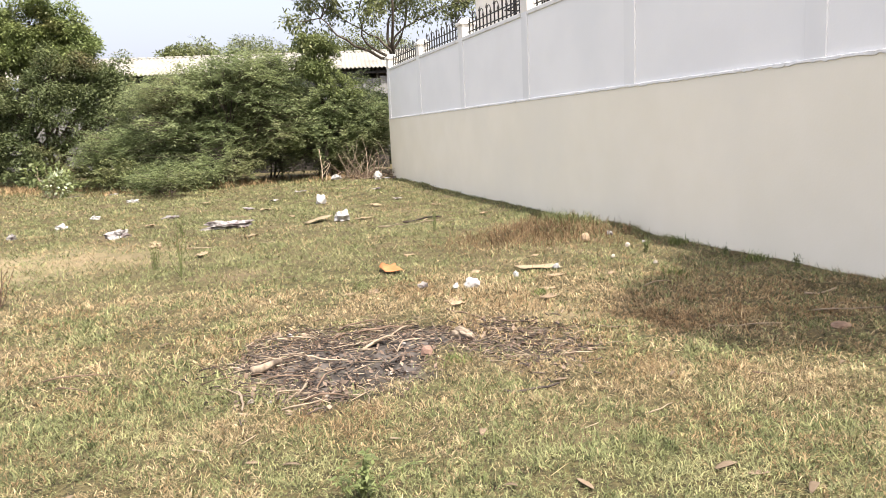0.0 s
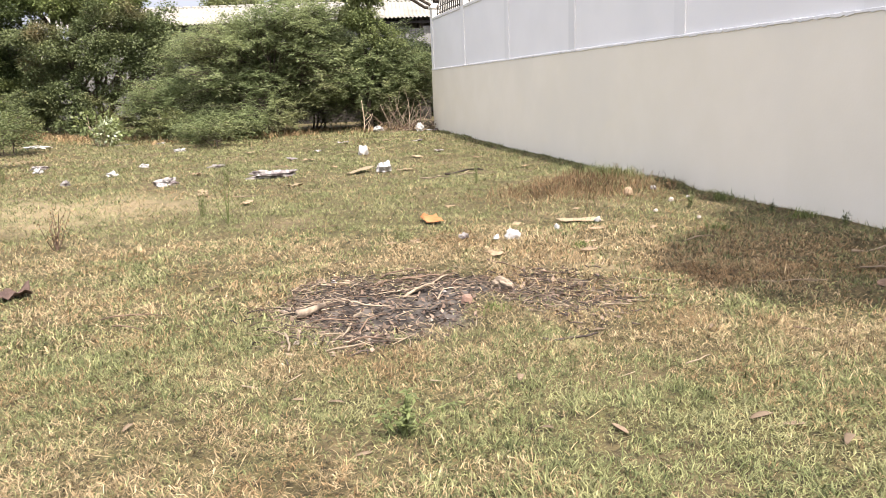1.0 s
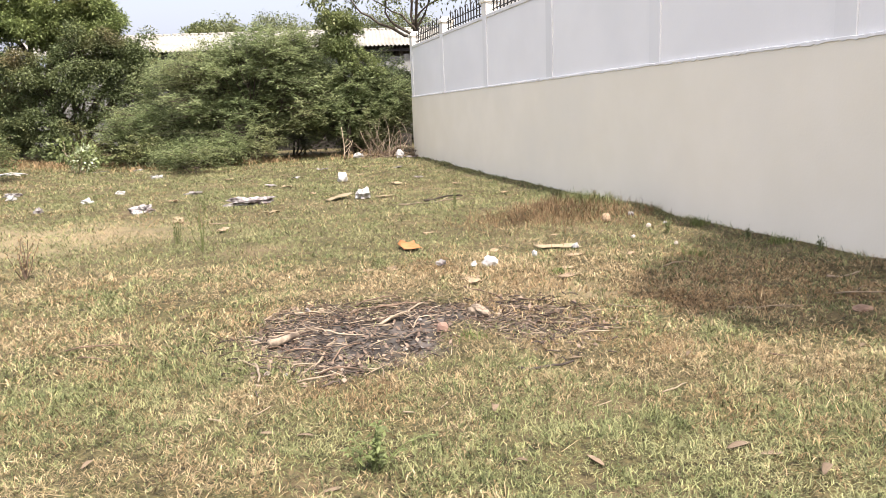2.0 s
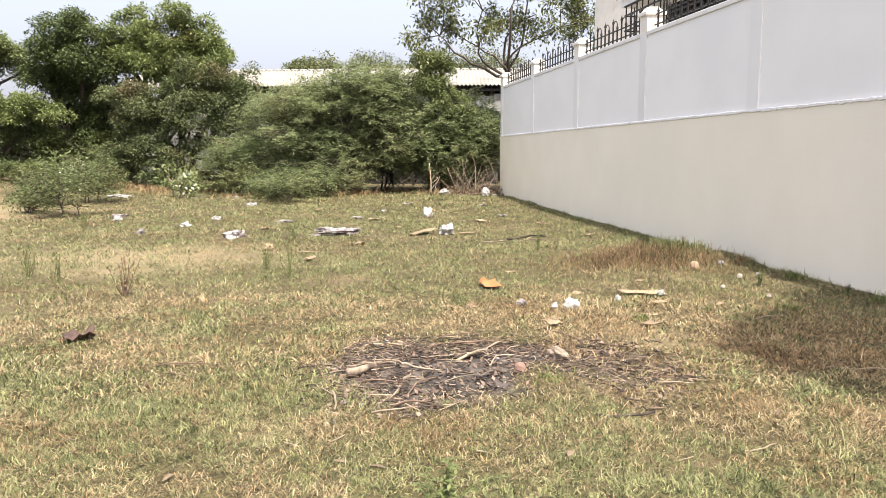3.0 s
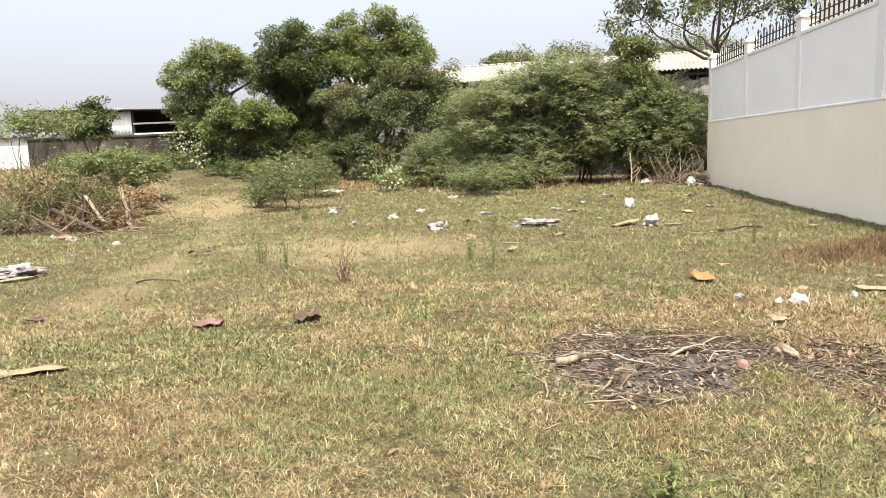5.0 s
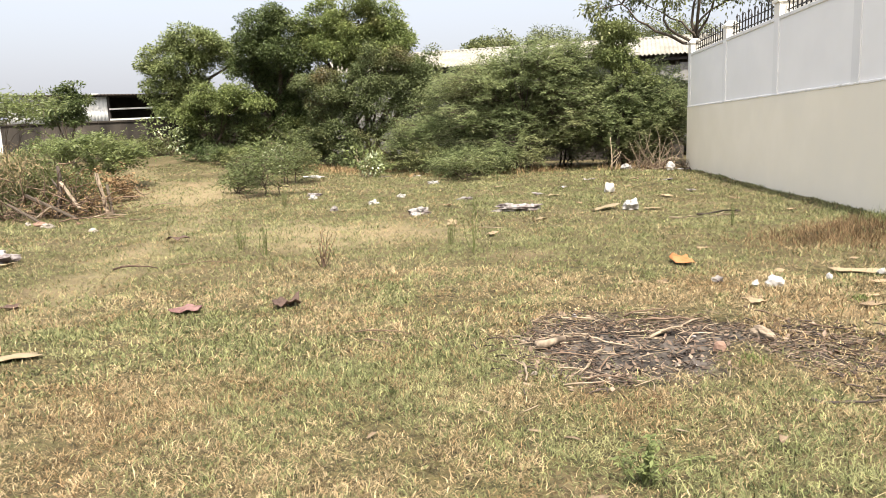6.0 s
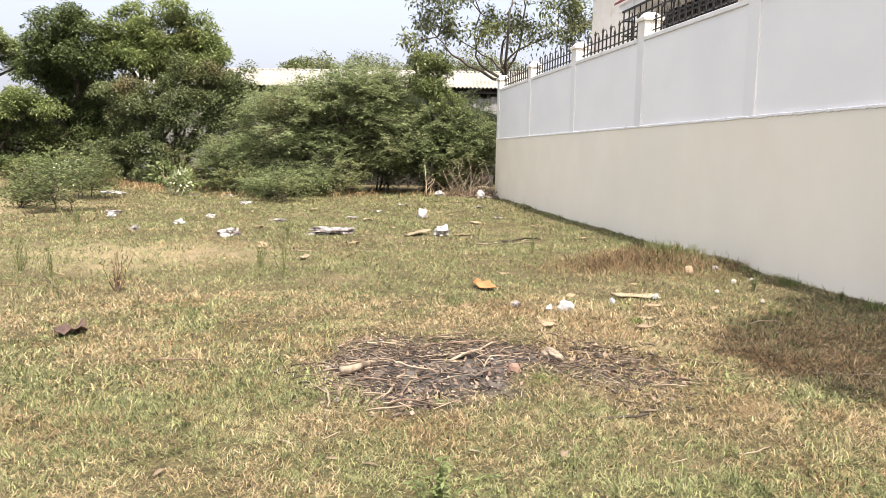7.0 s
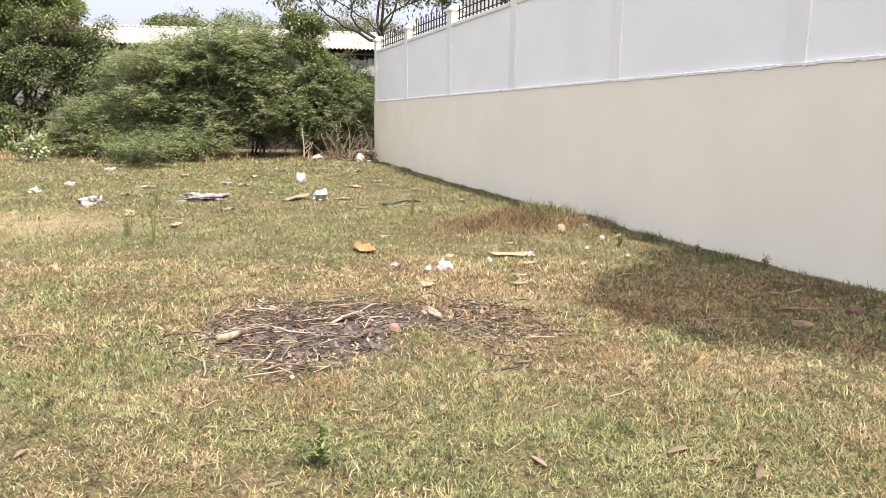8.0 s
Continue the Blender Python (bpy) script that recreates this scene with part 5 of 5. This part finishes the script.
    for k, (x, y, a, b, m) in enumerate(((2.27, 19.4, 0.3, 0.15, M_CLOTH), (4.05, 18.6, 0.35, 0.14, M_CLOTH), (3.33, 15.4, 0.28, 0.16, M_PALECARD), (4.0, 16.2, 0.2, 0.14, M_CLOTH), (-0.05, 18.1, 0.2, 0.14, M_PALECARD), (1.48, 17.8, 0.24, 0.14, M_CLOTH),
                                         (0.82, 16.6, 0.3, 0.18, M_CLOTH), (1.12, 15.8, 0.25, 0.12, M_PALECARD), (0.6, 11.9, 0.28, 0.1, M_PALECARD), (-0.1, 10.3, 0.2, 0.1, M_CARD), (2.9, 17.5, 0.2, 0.1, M_PALECARD), (4.4, 14.6, 0.2, 0.1, M_CARD),
                                         (-3.5, 22.8, 0.4, 0.2, M_CLOTH), (-2.5, 22.9, 0.4, 0.2, M_CLOTH), (3.4, 19.4, 0.25, 0.1, M_CARD), (-1.0, 14.4, 0.16, 0.08, M_CARD), (4.6, 12.4, 0.14, 0.08, M_CARD), (1.5, 14.4, 0.14, 0.1, M_CARD))):
        sheet("paper_scrap", g(x, y, 0.025), (a, b), m, "pale paper scrap in the short grass", "litter", 80 + k, k * 47, 0.035, n=8, group="far scraps")
    # husk, maroon sheet, cardboard and beams
    sheet("coconut_husk", g(-1.73, 6.22, 0.012), (0.2, 0.15), M_SHELL, "dark brown curled husk on the grass", "husk", 140, 20, 0.07, -14, n=10)
    sheet("plastic_mat", g(-2.56, 6.15, 0.018), (0.22, 0.2), M_MAROON, "maroon plastic piece lying on the grass", "litter", 141, 10, 0.03)
    sheet("cardboard", g(-3.22, 4.85, 0.014), (0.40, 0.15), M_PALECARD, "torn flat piece of pale cardboard", "cardboard", 142, 35, 0.02)
    crumple("cloth", g(-6.15, 8.75, 0.0), (0.55, 0.3, 0.12), M_CLOTH, "crumpled grey-white sheet in the grass", "cloth", 145, 40, 0.5, 4)
    sheet("cardboard", g(-6.05, 8.4, 0.02), (0.8, 0.12), M_PALECARD, "pale torn cardboard strip in the grass", "cardboard", 146, 52, 0.04)
    sheet("dark_scrap", g(-4.45, 10.2, 0.04), (0.3, 0.14), M_SHELL, "dark crumpled scrap on the worn track", "litter", 143, 10, 0.05)
    sheet("dark_scrap", g(-4.3, 6.4, 0.02), (0.18, 0.09), M_SHELL, "dark crumpled scrap on the worn track", "litter", 144, 30, 0.03)
    # sticks in the grass
    S = (((2.6, 5.0), 0.4, 0.008, -30, M_TWIG), ((-0.1, 3.92), 0.3, 0.008, 10, M_TWIG), ((0.81, 3.72), 0.24, 0.007, 9, M_TWIG), ((1.54, 4.05), 0.33, 0.016, -2, M_CHAR), ((2.06, 3.44), 0.2, 0.007, 21, M_TWIG), ((-0.9, 5.19), 0.26, 0.008, -38, M_BROWNTWIG),
         ((2.6, 11.9), 1.1, 0.025, 10, M_TWIG), ((3.1, 12.2), 0.8, 0.03, 20, M_CHAR), ((2.9, 11.9), 0.8, 0.02, 35, M_TWIG), ((-0.3, 11.2), 1.2, 0.012, -3, M_TWIG),
         ((-1.0, 5.35), 0.4, 0.009, -10, M_BROWNTWIG), ((-3.7, 8.4), 0.9, 0.012, 12, M_BROWNTWIG), ((-4.3, 8.2), 0.5, 0.02, 4, M_SHELL), ((0.45, 8.0), 0.5, 0.006, 10, M_BROWNTWIG), ((3.3, 4.6), 0.5, 0.008, -20, M_TWIG), ((2.9, 3.7), 0.35, 0.009, -15, M_BROWNTWIG),
         ((1.5, 3.45), 0.3, 0.006, 5, M_TWIG), ((3.6, 5.9), 0.35, 0.012, 10, M_TWIG), ((4.6, 5.1), 0.35, 0.02, 5, M_TWIG), ((4.2, 4.6), 0.5, 0.01, -20, M_TWIG))
    for k, ((x, y), ln, r0, turn, mt) in enumerate(S):
        stick(g(x, y, 0.025), ln, r0 * 0.65, turn, 0, mt, "thin dry stick lying in the grass", 300 + k, fork=1 if ln > 0.45 else 0, group="sticks")
    for k, (x, y, ln, w, turn) in enumerate(((1.45, 2.9, 0.14, 0.05, 100), (2.0, 2.86, 0.17, 0.06, 10), (2.1, 2.78, 0.12, 0.05, -15), (0.13, 3.72, 0.10, 0.04, -20), (0.29, 3.63, 0.11, 0.05, -30), (1.22, 3.56, 0.09, 0.06, 60), (-0.35, 5.9, 0.12, 0.05, 40), (0.35, 3.08, 0.1, 0.04, 10), (-0.6, 3.6, 0.09, 0.04, 60), (0.62, 6.3, 0.13, 0.06, 0),
                                             (2.2, 2.55, 0.12, 0.06, 30), (-1.2, 4.2, 0.07, 0.03, 0))):
        curled_leaf(g(x, y, 0.012), ln * 0.8, w * 0.62, turn, 400 + k)
    rb = random.Random(5)
    for k in range(9):
        curled_leaf(g(rb.uniform(-3, 4.2), rb.uniform(3, 8.5), 0.014), rb.uniform(0.05, 0.1), rb.uniform(0.02, 0.04), rb.uniform(0, 360), 430 + k)


litter()


# ---- burnt patch ----
def burnt_patch():
    rng = np.random.default_rng(500)
    stick(G(0.24, 5.05, 0.04), 0.22, 0.032, 30, 4, M_LOG, "short thick pale log on the ash", 501, name="log", bend=0.03, category="log", seg=10)
    crumple("bark_chunk", G(1.68, 5.15, 0.03), (0.19, 0.07, 0.06), M_LOG, "pale curved bark chunk at the rim of the ash", "bark", 502, -55, 0.3)
    crumple("rubble", G(1.36, 4.95, 0.01), (0.08, 0.07, 0.06), M_BRICK, "pinkish brick fragment in the ash", "rubble", 503, 0, 0.25, 2)
    for k, (x, y, a) in enumerate(((1.28, 5.25, 0.05), (1.05, 4.72, 0.07), (1.15, 4.68, 0.05), (0.2, 4.5, 0.06), (0.3, 4.45, 0.05), (0.62, 4.45, 0.06), (0.55, 5.75, 0.08), (0.16, 5.2, 0.06))):
        crumple("ash_lump", G(x, y, 0.008), (a * 0.6, a * 0.45, a * 0.3), (M_CLOTH, M_STONE)[k % 2], "pale lump of burnt refuse on the ash", "rubble", 540 + k, k * 50, 0.45, 2, "ash lumps")
    for k, (x, y, ln, r0, turn, fork, pale) in enumerate((
            (0.36, 5.34, 0.46, 0.013, 9, 1, 1), (0.54, 5.27, 0.40, 0.011, -42, 0, 1), (0.85, 5.40, 0.32, 0.012, -3, 0, 1), (1.02, 5.66, 0.42, 0.012, -5, 1, 0), (0.98, 5.22, 0.62, 0.015, 45, 1, 1), (0.13, 4.32, 0.52, 0.012, 39, 1, 1),
            (0.52, 4.70, 0.36, 0.013, 69, 1, 1), (0.48, 4.38, 0.24, 0.009, -6, 0, 0), (0.13, 4.68, 0.33, 0.013, -87, 0, 1), (1.84, 6.0, 0.5, 0.010, -73, 0, 0), (2.07, 5.48, 0.33, 0.010, -42, 1, 0), (2.30, 5.27, 0.36, 0.009, 30, 1, 1),
            (1.92, 5.32, 0.7, 0.010, -66, 1, 0), (0.64, 5.81, 0.22, 0.012, 33, 1, 1), (0.59, 4.67, 0.36, 0.008, 47, 0, 0), (0.37, 5.69, 0.3, 0.010, 6, 1, 1), (0.3, 4.9, 0.3, 0.008, -20, 0, 0), (0.9, 5.75, 0.4, 0.009, 12, 1, 0),
            (1.25, 5.72, 0.35, 0.009, -18, 0, 1), (0.2, 5.45, 0.3, 0.009, 60, 0, 0), (0.35, 4.3, 0.26, 0.008, 8, 0, 1), (1.2, 5.1, 0.3, 0.007, 30, 0, 1), (0.7, 5.55, 0.45, 0.010, 18, 0, 0))):
        stick(G(x, y, 0.018), ln, r0 * 0.8, turn, 1, M_TWIG if pale else M_BROWNTWIG, "half-burnt dry branch on the ash", 510 + k, fork=fork, group="burnt branches", bend=0.09)
    # chips, twigs and flakes of the ash
    ash = thing("ash_patch", G(0.95, 5.0), "burnt patch of grey ash, twigs and charred bits", "ash", kind="stuff")
    V, F, off = [], [], 0
    for name, n, mt, r0, ln in (("twig_bits", 260, M_TWIG, 0.0028, 0.14), ("brown_bits", 430, M_BROWNTWIG, 0.0032, 0.11), ("charred_bits", 650, M_CHAR, 0.0042, 0.07)):
        tw = []
        while len(tw) < n:
            x, y = rng.uniform(-0.3, 2.9), rng.uniform(3.9, 6.1)
            edge = float(ash_at(x, y))
            if rng.uniform() > edge * (0.25 + 0.75 * (x < 0.6 or x > 1.6 or y > 5.3)):
                continue
            a = rng.uniform(0, math.pi)
            d = ln * rng.uniform(0.3, 1.5) * 0.5
            z = float(gz(x, y)) + rng.uniform(0.004, 0.03)
            c, s = math.cos(a) * d, math.sin(a) * d
            b = rng.normal(0, 0.012, 2)
            tw.append([((x - c, y - s, z), r0), ((x + b[0], y + b[1], z + rng.uniform(0, 0.015)), r0), ((x + c, y + s, z + rng.uniform(-0.005, 0.012)), r0 * 0.5)])
        o = attach(name, mesh_of(name, *tubes(tw, 4), mt), ash, m=Matrix.Translation(G(0.95, 5.0)).inverted())
        tagged(o, kind="stuff")
    P = []
    while len(P) < 1300:
        x, y = rng.uniform(-0.3, 2.9), rng.uniform(3.9, 6.1)
        if rng.uniform() < float(ash_at(x, y)) * (1.0 if x < 0.75 and y < 4.7 else 0.7 if x > 1.6 else 0.3):
            P.append((x, y, float(gz(x, y)) + 0.008))
    P = np.array(P)
    o = attach("flakes", mesh_np("flakes", *leaves(P, rng.normal(0, 1, P.shape) * (1, 1, 0.25), 0.045, 0.026, rng, -0.1), M_FLAKE), ash, m=Matrix.Translation(G(0.95, 5.0)).inverted())
    tagged(o, kind="stuff")


burnt_patch()


# ---- grass ----
def blade_faces(n):
    return (np.arange(n)[:, None] * 5 + np.array([0, 1, 2, 0, 2, 4, 4, 2, 3])).reshape(-1, 3)


def blades(P, length, width, rng, lean=0.75):
    """Bent blades: a root pair, a middle pair and a tip each."""
    n = len(P)
    a = rng.uniform(0, 2 * math.pi, n)
    th = np.clip(np.abs(rng.normal(lean, 0.35, n)), 0.05, 1.5)
    D = np.stack([np.cos(a) * np.sin(th), np.sin(a) * np.sin(th), np.cos(th)], 1)
    b = a + rng.normal(0, 0.6, n)
    S = np.stack([-np.sin(b), np.cos(b), np.zeros(n)], 1)
    ln, w = length[:, None], width[:, None]
    M = P + D * ln * 0.55
    th2 = np.clip(th + rng.uniform(0.2, 1.3, n), 0, 2.1)
    a2 = a + rng.normal(0, 1.1, n)
    D2 = np.stack([np.cos(a2) * np.sin(th2), np.sin(a2) * np.sin(th2), np.cos(th2)], 1)
    T = M + D2 * ln * 0.5
    T[:, 2] = np.maximum(T[:, 2], P[:, 2] + 0.004)
    V = np.stack([P - S * w, P + S * w, M + S * w * 0.8, T, M - S * w * 0.8], 1).reshape(-1, 3)
    return V, blade_faces(n)


def grass():
    rng = np.random.default_rng(900)
    sets = {"green": [], "dry": [], "rust": []}
    far = {"green": [], "dry": [], "rust": []}
    mat_layer = []
    for r0, r1, dens, ln, w in ((1.7, 4.6, 15000, 0.043, 0.0023), (4.6, 7.5, 6200, 0.046, 0.0036), (7.5, 11, 3600, 0.052, 0.0046), (11, 17, 1900, 0.058, 0.007), (17, 27, 760, 0.066, 0.012)):
        size = 0.6 + 0.11 * r1
        a0, a1 = radians(36), radians(130)
        n = int(dens * 0.5 * (a1 - a0) * (r1 * r1 - r0 * r0))
        r = np.sqrt(rng.uniform(r0 * r0, r1 * r1, n))
        a = rng.uniform(a0, a1, n)
        x, y = 0.07 + r * np.cos(a), 0.42 + r * np.sin(a)
        clump = vnoise(x, y, 0.045 * size, 20) * 0.4 + vnoise(x, y, 0.11 * size, 21) * 0.5 + vnoise(x, y, 0.5, 22) * 0.35
        keep = (x < 5.62) & (rng.uniform(0, 1, n) > 0.9 * bare_at(x, y)) & (rng.uniform(0, 1, n) > 0.97 * ash_at(x, y)) & (rng.uniform(0, 1, n) < 0.2 + 1.9 * (clump - 0.3))
        x, y, clump = x[keep], y[keep], clump[keep]
        n = len(x)
        dry = rng.uniform(0, 1, n) < dry_at(x, y)
        P = np.stack([x, y, gz(x, y) - 0.003], 1)
        L = ln * rng.uniform(0.5, 1.5, n) * (0.3 + 0.95 * clump + 0.45 * vnoise(x, y, 0.7, 24))
        W = w * rng.uniform(0.7, 1.3, n)
        # More brown dead blades by the wall, also darkening the tree's shadow by colour
        rust = dry & (rng.uniform(0, 1, n) < 0.15 + 0.6 * step(0.5, 0.75, vnoise(x, y, 0.6, 41)) + 0.5 * blob(x, y, 4.3, 5.3, 1.2, 1.3, 0.6))
        for key, sel in (("green", ~dry), ("dry", dry & ~rust), ("rust", rust)):
            V, Q = blades(P[sel], L[sel], W[sel], rng, 0.95 if key == "green" else 1.12)
            if r0 < 7:
                sets[key].append(V)
            else:
                far[key].append(V.reshape(-1, 5, 3)[:, (0, 1, 3)].reshape(-1, 3))
        # flattened dead leaves between the blades
        n = int(dens * 0.7 * 0.5 * (a1 - a0) * (r1 * r1 - r0 * r0))
        r, a = np.sqrt(rng.uniform(r0 * r0, r1 * r1, n)), rng.uniform(a0, a1, n)
        x, y = 0.07 + r * np.cos(a), 0.42 + r * np.sin(a)
        keep = (x < 5.6) & (rng.uniform(0, 1, n) > 0.85 * bare_at(x, y)) & (rng.uniform(0, 1, n) > 0.97 * ash_at(x, y)) & (rng.uniform(0, 1, n) < 0.3 + 0.55 * dry_at(x, y))
        x, y = x[keep], y[keep]
        n = len(x)
        P = np.stack([x, y, gz(x, y) + 0.003 + rng.uniform(0, 0.008, n)], 1)
        V, Q = blades(P, 0.9 * ln * rng.uniform(0.5, 1.4, n), 0.9 * w * rng.uniform(0.7, 1.3, n), rng, 1.5)
        mat_layer.append(V.reshape(-1, 5, 3)[:, (0, 1, 3)].reshape(-1, 3))
    V = np.concatenate(mat_layer)
    tagged(new("thatch", mesh_np("thatch", V, np.arange(len(V)).reshape(-1, 3), M_THATCH)), "flattened brown thatch between the grass blades", "grass", kind="stuff")
    n = 110000
    r, a = 11 * np.sqrt(rng.uniform(0, 1, n)), rng.uniform(radians(130), radians(396), n)
    r0 = rng.uniform(0, 1, n) < 0.16
    a = np.where(r0, rng.uniform(0, 2 * math.pi, n), a)
    r = np.where(r0, 2.4 * np.sqrt(rng.uniform(0, 1, n)), r)
    x, y = 0.07 + r * np.cos(a), 0.42 + r * np.sin(a)
    keep = (x < 5.55) & (rng.uniform(0, 1, n) > bare_at(x, y))
    x, y = x[keep], y[keep]
    dry = rng.uniform(0, 1, len(x)) < dry_at(x, y)
    V, Q = blades(np.stack([x, y, gz(x, y) - 0.004], 1), rng.uniform(0.05, 0.1, len(x)), np.full(len(x), 0.005), rng, 0.95)
    V = V.reshape(-1, 5, 3)[:, (0, 1, 3)]
    far["green"].append(V[~dry].reshape(-1, 3))
    far["dry"].append(V[dry].reshape(-1, 3))
    for key, name, m, label in (("green", "grass", M_GRASS, "short green trampled grass"), ("dry", "dry_grass", M_STRAW, "straw-coloured dead grass"), ("rust", "withered_grass", M_RUSTGRASS, "reddish-brown withered grass")):
        V, V2 = np.concatenate(sets[key]), np.concatenate(far[key])
        tagged(new(name, mesh_np(name, V, blade_faces(len(V) // 5), m)), label, "grass", kind="stuff")
        tagged(new("far_" + name, mesh_np("far_" + name, V2, np.arange(len(V2)).reshape(-1, 3), m)), label + " further out", "grass", kind="stuff")
    # long straw stalks lying about
    n = 900
    r, a = np.sqrt(rng.uniform(3, 60, n)), rng.uniform(radians(36), radians(130), n)
    x, y = 0.07 + r * np.cos(a), 0.42 + r * np.sin(a)
    keep = (rng.uniform(0, 1, n) < dry_at(x, y)) & (x < 5.5) & (ash_at(x, y) < 0.3)
    x, y = x[keep], y[keep]
    P = np.stack([x, y, gz(x, y) + 0.012], 1)
    V, Q = blades(P, rng.uniform(0.07, 0.17, len(x)), np.full(len(x), 0.0018), rng, 1.35)
    tagged(new("straw_stalks", mesh_np("straw_stalks", V, Q, M_STRAW)), "long loose straw stalks on the grass", "straw", kind="stuff")
    # rust-brown dead growth on the hump by the wall
    n = 5200
    x, y = rng.normal(4.0, 0.75, n), rng.normal(9.0, 0.5, n)
    keep = (x < 5.45) & (blob(x, y, 4.1, 9.1, 1.25, 0.9, 0.8) > rng.uniform(0, 1, n))
    x, y = x[keep], y[keep]
    P = np.stack([x, y, gz(x, y)], 1)
    V, Q = blades(P, rng.uniform(0.06, 0.22, len(x)), np.full(len(x), 0.003), rng, 0.7)
    tagged(new("dead_growth", mesh_np("dead_growth", V, Q, M_DEADWEED)), "rust-brown dead weeds on a low hump", "weeds", kind="stuff")
    # darker green tufts scattered over the plot
    c = rng.uniform(0, 1, (170, 2)) * (9.5, 17) + (-4.5, 3.2)
    k = rng.integers(0, 170, 3000)
    x, y = c[k, 0] + rng.normal(0, 0.09, 3000), c[k, 1] + rng.normal(0, 0.09, 3000)
    keep = (x < 5.4) & (ash_at(x, y) < 0.1)
    x, y = x[keep], y[keep]
    P = np.stack([x, y, gz(x, y)], 1)
    V, Q = blades(P, rng.uniform(0.04, 0.10, len(x)), 0.0010 + 0.00026 * y, rng, 0.7)
    tagged(new("grass_tufts", mesh_np("grass_tufts", V, Q, M_GRASS)), "scattered taller tufts of dark green grass", "grass", kind="stuff")
    # bleached tall grass under the bushes
    n = 5200
    x, y = rng.uniform(-7.5, 5.4, n), 24.2 + rng.normal(0, 0.9, n)
    y = y + 2.0 * step(2.5, 4.0, -x)
    keep = vnoise(x, y, 1.1, 33) > 0.4
    x, y = x[keep], y[keep]
    P = np.stack([x, y, gz(x, y)], 1)
    V, Q = blades(P, rng.uniform(0.08, 0.34, len(x)), np.full(len(x), 0.008), rng, 0.65)
    tagged(new("tall_dry_grass", mesh_np("tall_dry_grass", V, Q, M_RUSTGRASS)), "bleached tall grass under the bushes", "grass", kind="stuff")
    # taller fringe along the wall foot
    n = 4200
    y = rng.uniform(2.5, 23, n)
    x = 5.58 - np.abs(rng.normal(0, 0.16, n))
    keep = vnoise(x, y, 0.8, 31) > 0.42
    x, y = x[keep], y[keep]
    P = np.stack([x, y, gz(x, y)], 1)
    V, Q = blades(P, rng.uniform(0.03, 0.11, len(x)), 0.002 + 0.00022 * y, rng, 0.8)
    tagged(new("wall_foot_grass", mesh_np("wall_foot_grass", V, Q, M_GRASS)), "taller green grass along the foot of the wall", "grass", kind="stuff")


grass()


# ---- weed tufts ----
def weed_tufts():
    for k, (x, y, w, h, n, m) in enumerate(((4.72, 9.6, 0.34, 0.2, 800, M_LEAF_OLIVE), (5.0, 9.45, 0.16, 0.18, 200, M_GRASS), (5.38, 7.9, 0.12, 0.13, 130, M_TUFT), (4.2, 6.3, 0.13, 0.09, 130, M_TUFT), (2.75, 6.15, 0.1, 0.08, 110, M_TUFT), (5.42, 6.6, 0.12, 0.12, 120, M_TUFT), (1.48, 4.72, 0.10, 0.06, 120, M_TUFT))):
        rng = np.random.default_rng(150 + k)
        t = thing("weed_clump", G(x, y), "low dense tuft of coarse green weed in the grass", "weed", "weed clumps")
        P = np.concatenate([rng.normal(0, w * 0.5, (n, 2)), np.zeros((n, 1))], 1)
        P[:, 2] = gz(x + P[:, 0], y + P[:, 1]) - G(x, y)[2] - 0.005
        V, Q = blades(P, h * rng.uniform(0.4, 1.2, n), rng.uniform(0.7, 1.3, n) * 0.0045, rng, 0.5)
        tagged(attach("foliage", mesh_np("foliage", V, Q, m), t), kind="stuff")


weed_tufts()
